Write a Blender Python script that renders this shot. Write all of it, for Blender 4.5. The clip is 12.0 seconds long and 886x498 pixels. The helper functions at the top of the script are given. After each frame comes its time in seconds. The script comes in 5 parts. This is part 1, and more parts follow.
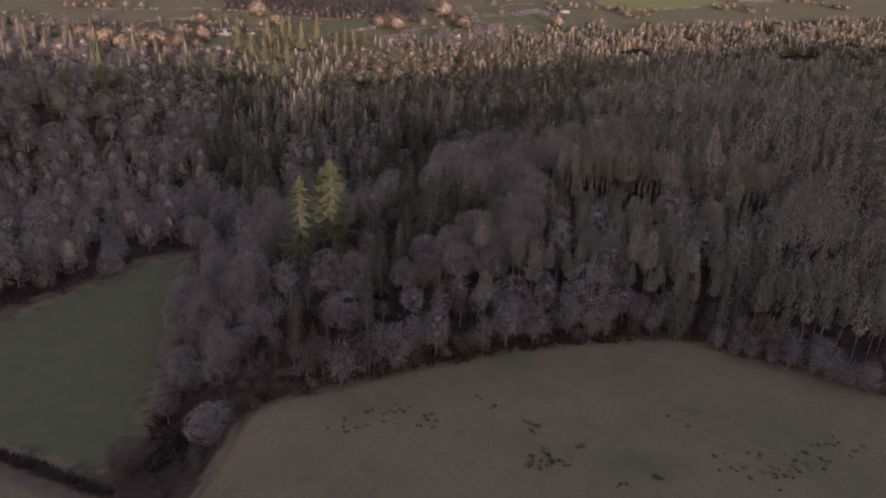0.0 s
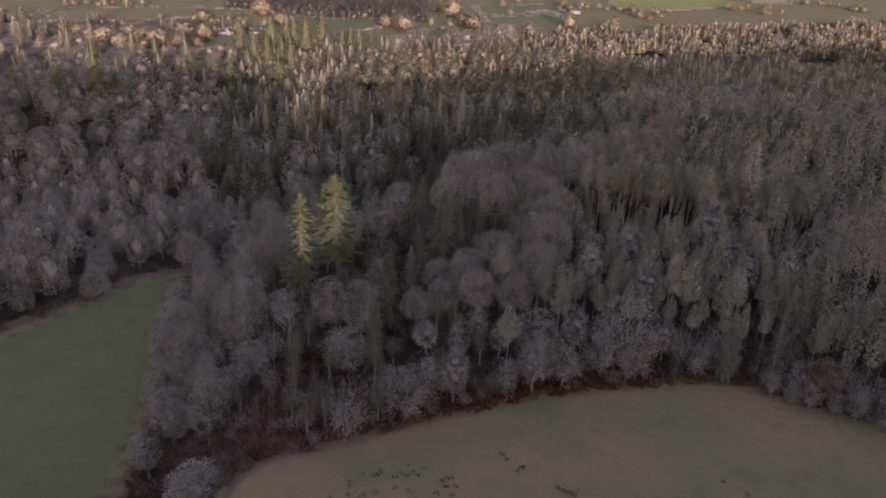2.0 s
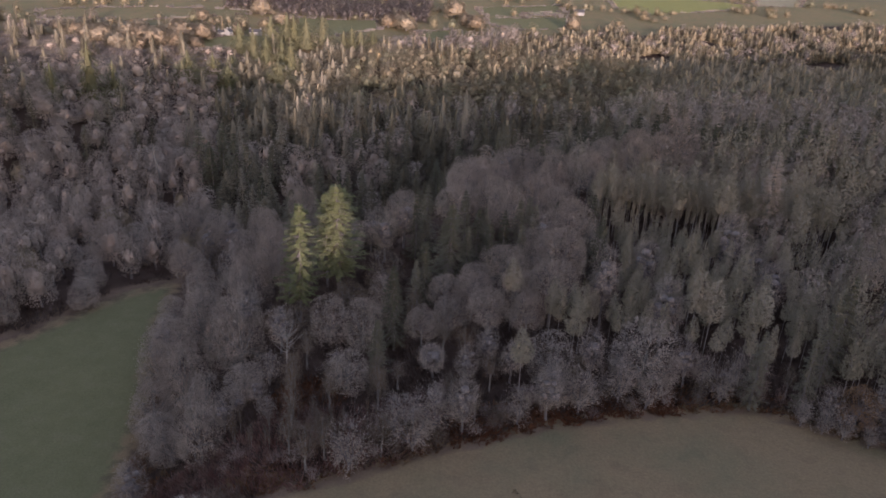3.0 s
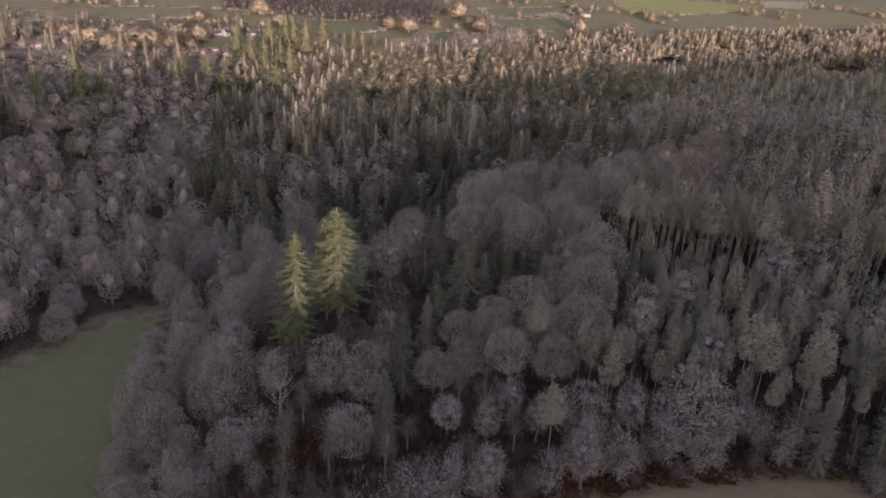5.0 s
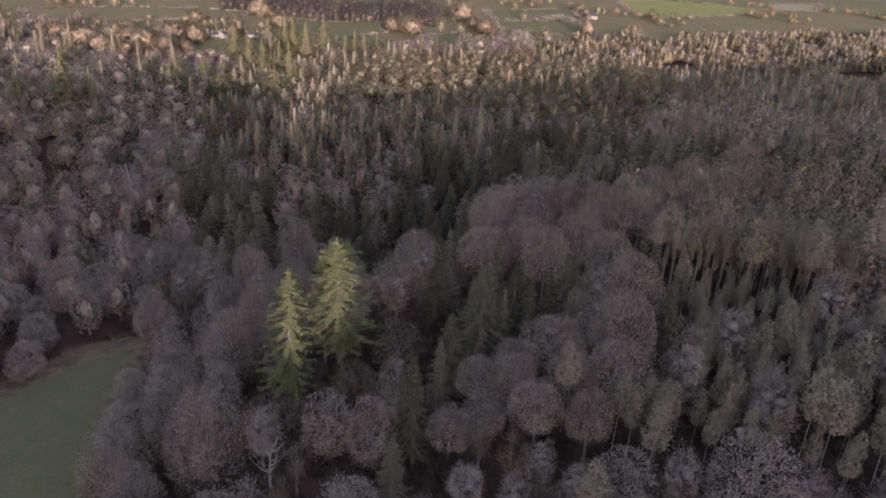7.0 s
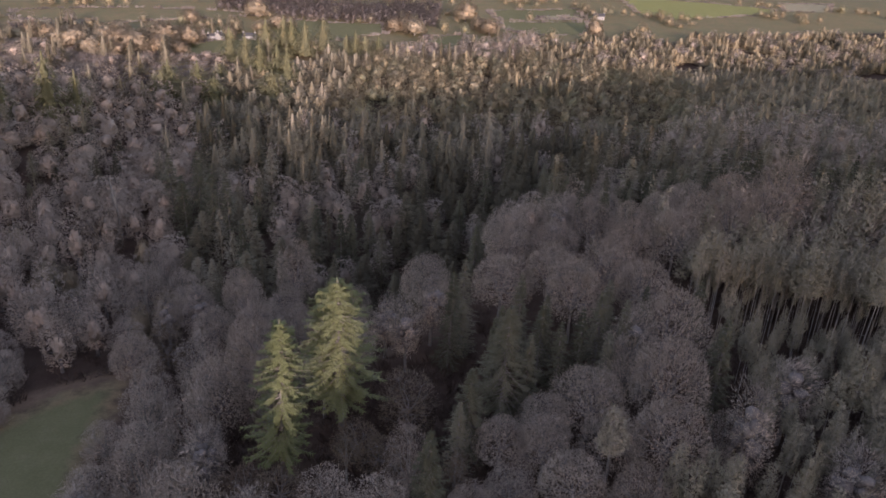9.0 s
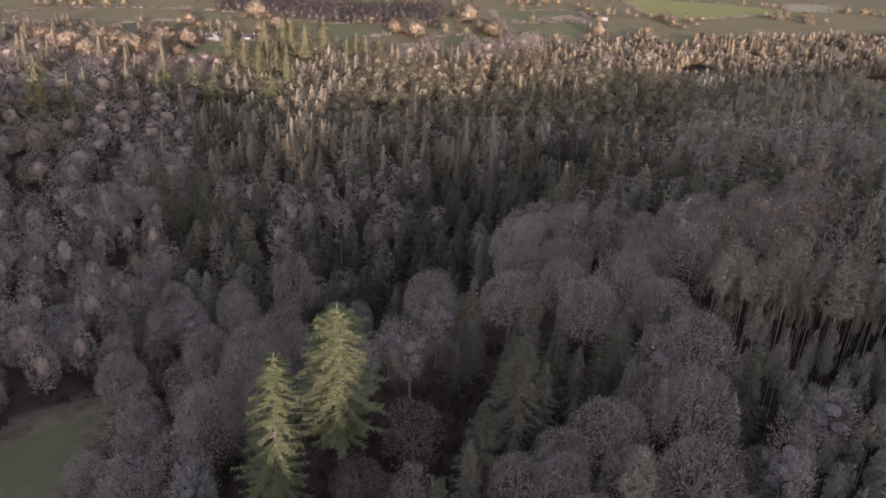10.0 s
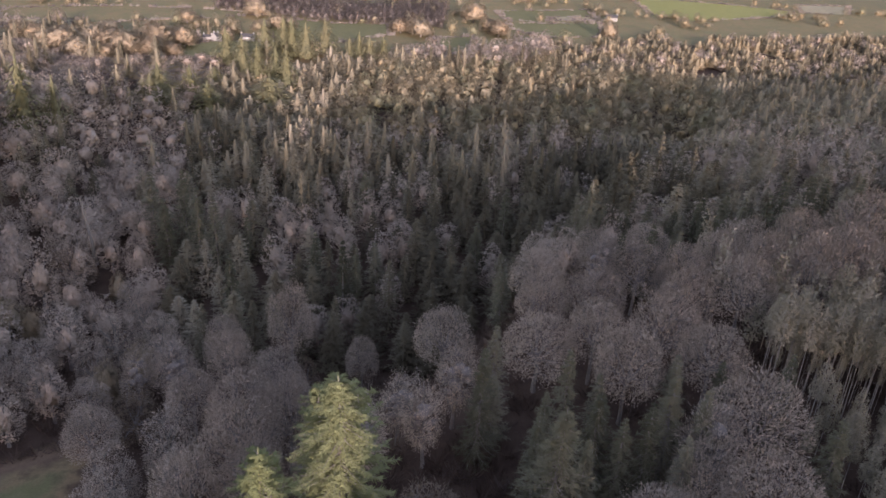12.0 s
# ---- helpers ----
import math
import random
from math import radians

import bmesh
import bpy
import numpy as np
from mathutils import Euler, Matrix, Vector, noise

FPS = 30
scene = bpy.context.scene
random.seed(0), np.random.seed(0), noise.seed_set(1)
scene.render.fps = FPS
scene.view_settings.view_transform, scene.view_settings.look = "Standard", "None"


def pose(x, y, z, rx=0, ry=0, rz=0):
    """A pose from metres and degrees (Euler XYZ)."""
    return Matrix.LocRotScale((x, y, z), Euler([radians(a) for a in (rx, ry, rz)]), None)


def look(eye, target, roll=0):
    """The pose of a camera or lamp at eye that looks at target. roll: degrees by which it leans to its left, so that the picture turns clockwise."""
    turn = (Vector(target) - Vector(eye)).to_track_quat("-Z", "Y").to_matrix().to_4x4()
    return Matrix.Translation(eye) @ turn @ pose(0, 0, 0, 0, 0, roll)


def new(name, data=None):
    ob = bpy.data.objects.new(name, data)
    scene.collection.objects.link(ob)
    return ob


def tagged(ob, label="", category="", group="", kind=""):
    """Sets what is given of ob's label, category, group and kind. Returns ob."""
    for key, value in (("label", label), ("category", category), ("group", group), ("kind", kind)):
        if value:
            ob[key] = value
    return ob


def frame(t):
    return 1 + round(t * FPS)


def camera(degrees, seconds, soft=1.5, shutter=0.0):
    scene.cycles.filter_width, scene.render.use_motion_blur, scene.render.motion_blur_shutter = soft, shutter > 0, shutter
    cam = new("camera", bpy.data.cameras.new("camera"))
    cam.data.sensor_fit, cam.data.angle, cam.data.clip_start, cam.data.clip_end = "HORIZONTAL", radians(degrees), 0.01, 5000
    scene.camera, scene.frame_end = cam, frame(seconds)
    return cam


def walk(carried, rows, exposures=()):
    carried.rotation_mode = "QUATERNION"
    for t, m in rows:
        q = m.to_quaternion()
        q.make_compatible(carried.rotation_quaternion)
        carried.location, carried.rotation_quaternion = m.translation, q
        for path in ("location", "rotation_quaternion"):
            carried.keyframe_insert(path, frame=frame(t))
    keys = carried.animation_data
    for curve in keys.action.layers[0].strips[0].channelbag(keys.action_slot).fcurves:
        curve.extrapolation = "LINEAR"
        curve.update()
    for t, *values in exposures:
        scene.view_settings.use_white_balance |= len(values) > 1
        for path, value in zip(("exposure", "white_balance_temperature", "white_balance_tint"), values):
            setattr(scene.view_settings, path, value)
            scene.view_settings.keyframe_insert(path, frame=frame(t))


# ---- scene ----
cam = camera(65.4, 12.0, soft=1.6)
PATH = [
    (0, (7.854, -3.766, 77.017), (7.861, -1.916, 76.258), 2.2),
    (0.5, (7.238, 0.403, 76.821), (7.241, 2.252, 76.06), 2.3),
    (1, (6.406, 5.064, 76.477), (6.406, 6.914, 75.717), 2.4),
    (1.5, (5.637, 9.791, 76.192), (5.635, 11.641, 75.432), 2.4),
    (2, (4.738, 14.665, 75.923), (4.735, 16.515, 75.163), 2.5),
    (2.5, (3.882, 19.304, 75.628), (3.879, 21.155, 74.87), 2.8),
    (3, (2.936, 23.976, 75.437), (2.934, 25.827, 74.679), 2.8),
    (3.2, (2.565, 25.808, 75.409), (2.565, 27.658, 74.649), 2.8),
    (5, (-0.33, 42.492, 74.512), (-0.331, 44.343, 73.756), 3.0),
    (5.5, (-1.042, 47.058, 74.263), (-1.043, 48.91, 73.508), 3.1),
    (6, (-1.782, 51.573, 73.881), (-1.783, 53.425, 73.126), 3.0),
    (6.5, (-2.461, 56.089, 73.704), (-2.463, 57.941, 72.949), 3.1),
    (7, (-3.338, 60.599, 73.592), (-3.339, 62.452, 72.839), 3.2),
    (9, (-6.393, 79.016, 72.75), (-6.395, 80.869, 71.997), 3.2),
    (9.5, (-7.004, 83.244, 72.555), (-7.008, 85.097, 71.804), 3.2),
    (10, (-7.732, 87.685, 72.482), (-7.735, 89.538, 71.73), 3.2),
    (10.5, (-8.456, 92.105, 72.573), (-8.461, 93.958, 71.821), 3.4),
    (11, (-9.241, 96.709, 72.501), (-9.246, 98.562, 71.748), 3.4),
    (11.5, (-10.066, 101.448, 72.379), (-10.072, 103.3, 71.624), 3.4),
    (12, (-10.856, 106.033, 72.286), (-10.862, 107.885, 71.53), 3.5),
]
EXPOSURES = [(0, 0.97, 7100, 48), (1.5, 1.29, 7050, 45), (3, 1.57, 7000, 42), (6, 1.6, 7000, 42), (9.5, 1.6, 7000, 41), (12, 1.92, 6950, 40)]
walk(cam, [(t, look(eye, target, roll)) for t, eye, target, roll in PATH], EXPOSURES)

# ---- sky and sun: a low winter sun behind the camera, most of the wood shaded by an added, unseen hill ----
SUN_AZ, SUN_EL = -12.0, 5.0
world = bpy.data.worlds.new("world")
scene.world = world
world.use_nodes = True
wn = world.node_tree.nodes
sky = wn.new("ShaderNodeTexSky")
sky.sky_type = "NISHITA"
sky.sun_disc = False
sky.sun_elevation = radians(SUN_EL)
sky.sun_rotation = radians(180 + SUN_AZ)
sky.air_density = 1.0
sky.dust_density = 0.4
wn["Background"].inputs["Strength"].default_value = 0.15
world.node_tree.links.new(sky.outputs[0], wn["Background"].inputs["Color"])

sun_data = bpy.data.lights.new("sun", "SUN")
sun_data.energy = 1.55
sun_data.angle = radians(0.5)
sun_data.color = (1.0, 0.99, 0.9)
sun = new("sun", sun_data)
sun_way = Vector((math.sin(radians(SUN_AZ)) * math.cos(radians(SUN_EL)), math.cos(radians(SUN_AZ)) * math.cos(radians(SUN_EL)), -math.sin(radians(SUN_EL))))
sun.matrix_world = look((0, 0, 300), Vector((0, 0, 300)) + sun_way)


# ---- the lie of the land ----
def sstep(a, b, v):
    t = np.clip((v - a) / (b - a), 0, 1)
    return t * t * (3 - 2 * t)


def ripple(x, y, size, seed=0.0):
    """A smooth unevenness between -1 and 1, of about that size in metres."""
    u, v = x / size + seed, y / size - 1.7 * seed
    return (np.sin(u * 2.1 + 1.3 * np.sin(v * 1.7)) + np.sin(v * 2.3 + 1.1 * np.sin(u * 1.3 + 0.5)) + np.sin((u + v) * 1.1)) / 3


def ground_z(x, y):
    x, y = np.asarray(x, float), np.asarray(y, float)
    edge = np.interp(y, [60, 110, 170, 215, 270, 320, 400], [-30, -33, -38, -13, 12, 45, 100])
    rise = 0.09 * np.clip(y - 350, 0, 700) + 0.02 * np.clip(y - 1050, 0, 4000)
    low = -14 - 5 * np.exp(-(((y - 258) / 34) ** 2)) + 4 * sstep(250, 340, y) + rise
    low = low + 16 * sstep(-118, -190, x) * sstep(260, 340, y) * (1 - 0.6 * sstep(420, 600, y))
    high = np.maximum(0.055 * np.clip(y - 125, 0, 150), low)
    high = high + 0.12 * np.clip(x - 40, 0, 50) * sstep(212, 245, y) * (1 - sstep(300, 400, y))
    z = low + (high - low) * sstep(-17, 13, x - edge)
    z = z + 0.35 * ripple(x, y, 14) + 0.12 * ripple(x, y, 4.5, 3.0)
    # an unseen hill added behind to shade the wood, its crest notched to sunlight the firs
    across = x - (y + 160) * math.tan(radians(SUN_AZ))
    crest = SHADE_CREST_BASE + np.interp(across, [-420, -60, -24, 9, 49, 101, 140, 150, 162, 206, 248, 332, 426, 500], [74, 68.5, 66, 61.5, 60.5, 62.5, 64.5, 65.5, 70.5, 71, 76.5, 83, 90, 96])
    crest = crest - SUN_GAP_DEPTH * np.exp(-(((across - SUN_GAP_X) / SUN_GAP_WIDE) ** 4))
    hill = sstep(62, -160, y) * (1 - 0.15 * sstep(-160, -900, y))
    return z + (crest - z) * hill


# The added hill's crest, and the slot cut in it for the sun.
SHADE_CREST_BASE = 0.0
SUN_GAP_X, SUN_GAP_WIDE, SUN_GAP_DEPTH = 44.0, 9.5, 20.0


def inside(poly, x, y):
    """Which of the places x, y lie in the polygon."""
    x, y = np.asarray(x, float), np.asarray(y, float)
    hit = np.zeros(x.shape, bool)
    for (ax, ay), (bx, by) in zip(poly, poly[1:] + poly[:1]):
        cut = (ay > y) != (by > y)
        with np.errstate(divide="ignore", invalid="ignore"):
            hit ^= cut & (x < (bx - ax) * (y - ay) / (by - ay + 1e-12) + ax)
    return hit


def rim(poly, x, y):
    """The distance to the polygon's edge, negative inside it."""
    x, y = np.asarray(x, float), np.asarray(y, float)
    best = np.full(x.shape, 1e9)
    for (ax, ay), (bx, by) in zip(poly, poly[1:] + poly[:1]):
        t = np.clip(((x - ax) * (bx - ax) + (y - ay) * (by - ay)) / ((bx - ax) ** 2 + (by - ay) ** 2 + 1e-9), 0, 1)
        best = np.minimum(best, np.hypot(x - ax - t * (bx - ax), y - ay - t * (by - ay)))
    return np.where(inside(poly, x, y), -best, best)


DULL_FIELD = [(-27, 104), (-15, 109), (3, 118), (24, 127), (42, 131), (63, 134), (82, 126), (99, 114), (120, 98), (160, 40), (160, -30), (-60, -30), (-38, 60), (-29, 90)]
GREEN_FIELD = [(-51, 116), (-55, 139), (-62, 163), (-68, 180), (-72, 205), (-77, 208), (-88, 199), (-94, 187), (-109, 160), (-150, 120), (-190, 60), (-120, 86), (-76, 104), (-56, 97), (-50, 104)]
TRACK = [(-109, 158), (-93, 187), (-77, 206), (-70, 206), (-71, 211), (-79, 214), (-100, 191), (-115, 160)]
SOUTH_FIELD = [(-76, 101), (-52, 93), (-45, 60), (-60, -30), (-240, -30), (-190, 56)]
FAR_FIELDS = [
    [(-320, 586), (-362, 655), (-314, 690), (-239, 709), (-167, 705), (-220, 658), (-252, 641), (-282, 608)],
    [(-176, 510), (-191, 559), (-180, 579), (-151, 613), (-137, 587), (-156, 551)],
    [(-164, 675), (-141, 714), (-70, 726), (-65, 680), (-99, 639), (-144, 614)],
    [(-30, 682), (2, 693), (2, 649), (-14, 604), (-25, 620)],
    [(34, 770), (125, 803), (112, 729), (60, 711), (33, 740)],
    [(27, 841), (125, 888), (126, 823), (35, 782)],
]
BRIGHT_FIELD = [(197, 999), (243, 1019), (310, 1009), (382, 983), (361, 933), (230, 854), (193, 869)]
PALE_FIELDS = [[(414, 1043), (503, 1090), (450, 984), (389, 969)], [(79, 825), (121, 841), (116, 812), (76, 797)], [(-320, 600), (-335, 622), (-285, 628), (-285, 610)]]
BARE_SLOPE = [(-60, 150), (-52, 138), (-42.5, 127), (-33, 115), (-25, 111), (-18, 112), (-20, 104), (-43, 108), (-50, 120)]
PINE_FLOOR = [(44, 198), (104, 188), (112, 225), (44, 230)]
OPEN = [DULL_FIELD, GREEN_FIELD, SOUTH_FIELD, BRIGHT_FIELD, *FAR_FIELDS, *PALE_FIELDS]


# ---- materials ----
def node_material(name, rough=0.9, spec=0.15):
    m = bpy.data.materials.new(name)
    m.use_nodes = True
    b = m.node_tree.nodes["Principled BSDF"]
    b.inputs["Roughness"].default_value = rough
    b.inputs["Specular IOR Level"].default_value = spec
    return m, m.node_tree.nodes, m.node_tree.links, b


def noise_node(n, l, coord, scale, detail=4.0, rough=0.6):
    t = n.new("ShaderNodeTexNoise")
    t.inputs["Scale"].default_value = scale
    t.inputs["Detail"].default_value = detail
    t.inputs["Roughness"].default_value = rough
    l.new(coord, t.inputs["Vector"])
    return t.outputs["Fac"]


def ramp_node(n, l, fac, stops):
    r = n.new("ShaderNodeValToRGB")
    while len(r.color_ramp.elements) < len(stops):
        r.color_ramp.elements.new(0.5)
    for e, (at, col) in zip(r.color_ramp.elements, stops):
        e.position, e.color = at, (*col, 1)
    l.new(fac, r.inputs["Fac"])
    return r.outputs["Color"]


def math_node(n, l, op, a, b):
    t = n.new("ShaderNodeMath")
    t.operation = op
    for k, v in enumerate((a, b)):
        if isinstance(v, (int, float)):
            t.inputs[k].default_value = v
        else:
            l.new(v, t.inputs[k])
    return t.outputs[0]


def mix_node(n, l, fac, a, b, blend="MIX"):
    t = n.new("ShaderNodeMix")
    t.data_type, t.blend_type = "RGBA", blend
    for k, v in ((0, fac), (6, a), (7, b)):
        if isinstance(v, (int, float)):
            t.inputs[k].default_value = v
        elif isinstance(v, tuple):
            t.inputs[k].default_value = (*v, 1)
        else:
            l.new(v, t.inputs[k])
    return t.outputs[2]


def plant_material(name, stops, source="object", mottle=0.2, rough=0.85, spec=0.12):
    """Leaf or twig colours: one tint for each plant, with a finer mottle from blade to blade and over the crown."""
    m, n, l, b = node_material(name, rough, spec)
    if source == "object":
        tint = n.new("ShaderNodeObjectInfo").outputs["Random"]
    else:
        a = n.new("ShaderNodeAttribute")
        a.attribute_name = "tint"
        tint = a.outputs["Fac"]
    col = ramp_node(n, l, tint, stops)
    geo = n.new("ShaderNodeNewGeometry")
    grain = noise_node(n, l, geo.outputs["Position"], 0.45, 3)
    isl = geo.outputs["Random Per Island"]
    f = math_node(n, l, "ADD", math_node(n, l, "MULTIPLY", isl, 0.4 if source == "object" else 0.25), math_node(n, l, "MULTIPLY", grain, 0.9))
    shade = math_node(n, l, "ADD", math_node(n, l, "MULTIPLY", f, mottle * 2), 1 - mottle * 1.4)
    t = n.new("ShaderNodeVectorMath")
    t.operation = "SCALE"
    l.new(col, t.inputs[0])
    l.new(shade, t.inputs["Scale"])
    l.new(t.outputs[0], b.inputs["Base Color"])
    bump = n.new("ShaderNodeBump")
    bump.inputs["Strength"].default_value = 0.8
    bump.inputs["Distance"].default_value = 0.5
    l.new(noise_node(n, l, geo.outputs["Position"], 1.6, 4, 0.7), bump.inputs["Height"])
    l.new(bump.outputs[0], b.inputs["Normal"])
    return m


def bark_material(name, dark, light, scale=3.0):
    m, n, l, b = node_material(name, 0.92, 0.1)
    geo = n.new("ShaderNodeNewGeometry")
    f = noise_node(n, l, geo.outputs["Position"], scale, 6, 0.7)
    l.new(ramp_node(n, l, f, [(0.3, dark), (0.7, light)]), b.inputs["Base Color"])
    bump = n.new("ShaderNodeBump")
    bump.inputs["Strength"].default_value = 0.6
    bump.inputs["Distance"].default_value = 0.05
    l.new(f, bump.inputs["Height"])
    l.new(bump.outputs[0], b.inputs["Normal"])
    return m


GREYS = [(0.0, (0.465, 0.368, 0.311)), (0.35, (0.573, 0.461, 0.385)), (0.7, (0.508, 0.409, 0.347)), (1.0, (0.627, 0.507, 0.421))]
BROWNS = [(0.0, (0.2, 0.135, 0.1)), (0.5, (0.255, 0.19, 0.14)), (1.0, (0.24, 0.19, 0.155))]
GREENS = [(0.0, (0.108, 0.092, 0.064)), (0.35, (0.232, 0.200, 0.141)), (0.7, (0.292, 0.252, 0.183)), (1.0, (0.357, 0.305, 0.233))]
OLIVES = [(0.0, (0.347, 0.303, 0.223)), (0.5, (0.422, 0.370, 0.277)), (1.0, (0.498, 0.430, 0.335))]
AMBERS = [(0.0, (0.275, 0.226, 0.150)), (0.3, (0.388, 0.312, 0.204)), (0.6, (0.336, 0.288, 0.206)), (0.85, (0.310, 0.292, 0.188)), (1.0, (0.452, 0.358, 0.226))]

M_TWIG = plant_material("grey_twigs", GREYS)
M_BROWN = plant_material("brown_twigs", BROWNS)
M_SPRUCE = plant_material("spruce_needles", [(0.0, (0.1, 0.098, 0.065)), (0.5, (0.16, 0.15, 0.102)), (1.0, (0.235, 0.213, 0.155))])
M_FIR = plant_material("fir_needles", [(0.0, (0.175, 0.195, 0.092)), (1.0, (0.215, 0.228, 0.115))])
M_FAR_FIR = plant_material("far_fir_needles", [(0.0, (0.185, 0.178, 0.098)), (1.0, (0.235, 0.218, 0.130))])
M_PINE = plant_material("pine_needles", OLIVES)
M_HOLLY = plant_material("holly_leaves", [(0.0, (0.035, 0.03, 0.024)), (1.0, (0.055, 0.048, 0.036))])
M_RUSSET = plant_material("russet_leaves", [(0.0, (0.36, 0.19, 0.1)), (1.0, (0.42, 0.25, 0.14))])
M_BRAMBLE = plant_material("bramble_stems", [(0.0, (0.210, 0.100, 0.084)), (0.5, (0.284, 0.165, 0.140)), (1.0, (0.347, 0.240, 0.205))], "tint")
M_GOLD = plant_material("amber_twigs", [(0.0, (0.307, 0.233, 0.160)), (0.5, (0.363, 0.284, 0.200)), (1.0, (0.400, 0.326, 0.235))])
M_BROWN_F = plant_material("undergrowth_twigs", [(0.0, (0.093, 0.058, 0.048)), (0.5, (0.126, 0.088, 0.074)), (1.0, (0.160, 0.120, 0.104))], "tint")
M_TWIG_F = plant_material("far_grey_twigs", [(0.0, (0.436, 0.351, 0.299)), (0.3, (0.542, 0.440, 0.369)), (0.65, (0.483, 0.394, 0.337)), (1.0, (0.589, 0.484, 0.408))], "tint")
M_SPRUCE_F = plant_material("far_needles", GREENS, "tint")
M_PINE_F = plant_material("far_pine_needles", OLIVES, "tint")
M_LARCH_F = plant_material("far_amber_twigs", AMBERS, "tint")
M_BRACKEN = plant_material("dead_bracken", [(0.0, (0.17, 0.065, 0.035)), (0.6, (0.22, 0.11, 0.06)), (1.0, (0.25, 0.17, 0.1))], "tint")
M_HEATH = plant_material("heath_twigs", [(0.0, (0.14, 0.118, 0.11)), (0.5, (0.26, 0.222, 0.205)), (1.0, (0.33, 0.29, 0.255))], "tint")
M_LOW = plant_material("sapling_twigs", [(0.0, (0.259, 0.177, 0.153)), (0.5, (0.390, 0.291, 0.254)), (1.0, (0.476, 0.379, 0.324))], "tint")
M_RUSH = plant_material("rushes", [(0.0, (0.13, 0.115, 0.07)), (1.0, (0.21, 0.175, 0.11))], "tint")
M_BARK = bark_material("grey_bark", (0.17, 0.148, 0.142), (0.31, 0.278, 0.27))
M_PINE_BARK = bark_material("pine_bark", (0.34, 0.3, 0.275), (0.5, 0.455, 0.425))
M_PALE_BARK = bark_material("pale_bark", (0.17, 0.15, 0.135), (0.36, 0.33, 0.3))


def ground_material():
    m, n, l, b = node_material("land", 0.95, 0.08)
    pos = n.new("ShaderNodeNewGeometry").outputs["Position"]

    def zone(name):
        a = n.new("ShaderNodeAttribute")
        a.attribute_name = name
        return a.outputs["Fac"]

    big = noise_node(n, l, pos, 0.045, 4, 0.55)
    mid = noise_node(n, l, pos, 0.22, 5, 0.65)
    fine = noise_node(n, l, pos, 2.2, 5, 0.7)
    dull = ramp_node(n, l, mid, [(0.25, (0.236, 0.170, 0.107)), (0.5, (0.310, 0.225, 0.135)), (0.75, (0.257, 0.195, 0.116))])
    dull = mix_node(n, l, ramp_node(n, l, big, [(0.46, (0, 0, 0)), (0.68, (0.65, 0.65, 0.65))]), dull, (0.175, 0.18, 0.11))
    green = ramp_node(n, l, mid, [(0.25, (0.165, 0.163, 0.085)), (0.55, (0.19, 0.184, 0.098)), (0.8, (0.22, 0.2, 0.118))])
    litter = ramp_node(n, l, mid, [(0.25, (0.064, 0.041, 0.034)), (0.55, (0.098, 0.065, 0.052)), (0.8, (0.112, 0.085, 0.064))])
    rough = ramp_node(n, l, mid, [(0.25, (0.15, 0.1, 0.075)), (0.55, (0.22, 0.152, 0.11)), (0.8, (0.26, 0.19, 0.135))])
    bright = ramp_node(n, l, mid, [(0.3, (0.27, 0.27, 0.1)), (0.7, (0.32, 0.31, 0.13))])
    pale = ramp_node(n, l, mid, [(0.3, (0.3, 0.26, 0.17)), (0.7, (0.42, 0.37, 0.26))])
    wob = math_node(n, l, "MULTIPLY", math_node(n, l, "SUBTRACT", mid, 0.5), 0.9)
    col = dull
    for name, c in (("green", green), ("bright", bright), ("pale", pale), ("rough", rough), ("litter", litter)):
        f = math_node(n, l, "ADD", zone(name), wob)
        f = ramp_node(n, l, f, [(0.36, (0, 0, 0)), (0.64, (1, 1, 1))])
        col = mix_node(n, l, f, col, c)
    col = mix_node(n, l, 0.5, col, ramp_node(n, l, fine, [(0.25, (0.35, 0.35, 0.35)), (0.75, (0.72, 0.72, 0.7))]), "OVERLAY")
    l.new(col, b.inputs["Base Color"])
    bump = n.new("ShaderNodeBump")
    bump.inputs["Strength"].default_value = 0.7
    bump.inputs["Distance"].default_value = 0.25
    l.new(fine, bump.inputs["Height"])
    l.new(bump.outputs[0], b.inputs["Normal"])
    return m


# ---- the ground, one sheet ----
def spaced(marks):
    """Coordinates that run through (from, to, step) stretches."""
    out = []
    for a, b, s in marks:
        out += list(np.arange(a, b, s))
    return np.array(out + [marks[-1][1]], float)


def grid_mesh(name, xs, ys, fields):
    gx, gy = np.meshgrid(xs, ys)
    v = np.stack([gx, gy, ground_z(gx, gy)], -1).reshape(-1, 3)
    nx, ny = len(xs), len(ys)
    i = (np.arange(ny - 1)[:, None] * nx + np.arange(nx - 1)[None]).ravel()
    quads = np.stack([i, i + 1, i + nx + 1, i + nx], 1)
    me = bpy.data.meshes.new(name)
    me.vertices.add(len(v))
    me.vertices.foreach_set("co", v.ravel())
    me.loops.add(quads.size)
    me.loops.foreach_set("vertex_index", quads.ravel())
    me.polygons.add(len(quads))
    me.polygons.foreach_set("loop_start", np.arange(0, quads.size, 4))
    me.polygons.foreach_set("use_smooth", np.ones(len(quads), bool))
    me.update(calc_edges=True)
    for key, fn in fields.items():
        a = me.attributes.new(key, "FLOAT", "POINT")
        a.data.foreach_set("value", fn(v[:, 0], v[:, 1]).astype(np.float32))
    return me


def soft_zone(polys, wide=3.0):
    def fn(x, y):
        d = np.min([rim(p, x, y) for p in polys], 0)
        return np.clip(0.5 - d / (2 * wide), 0, 1)

    return fn


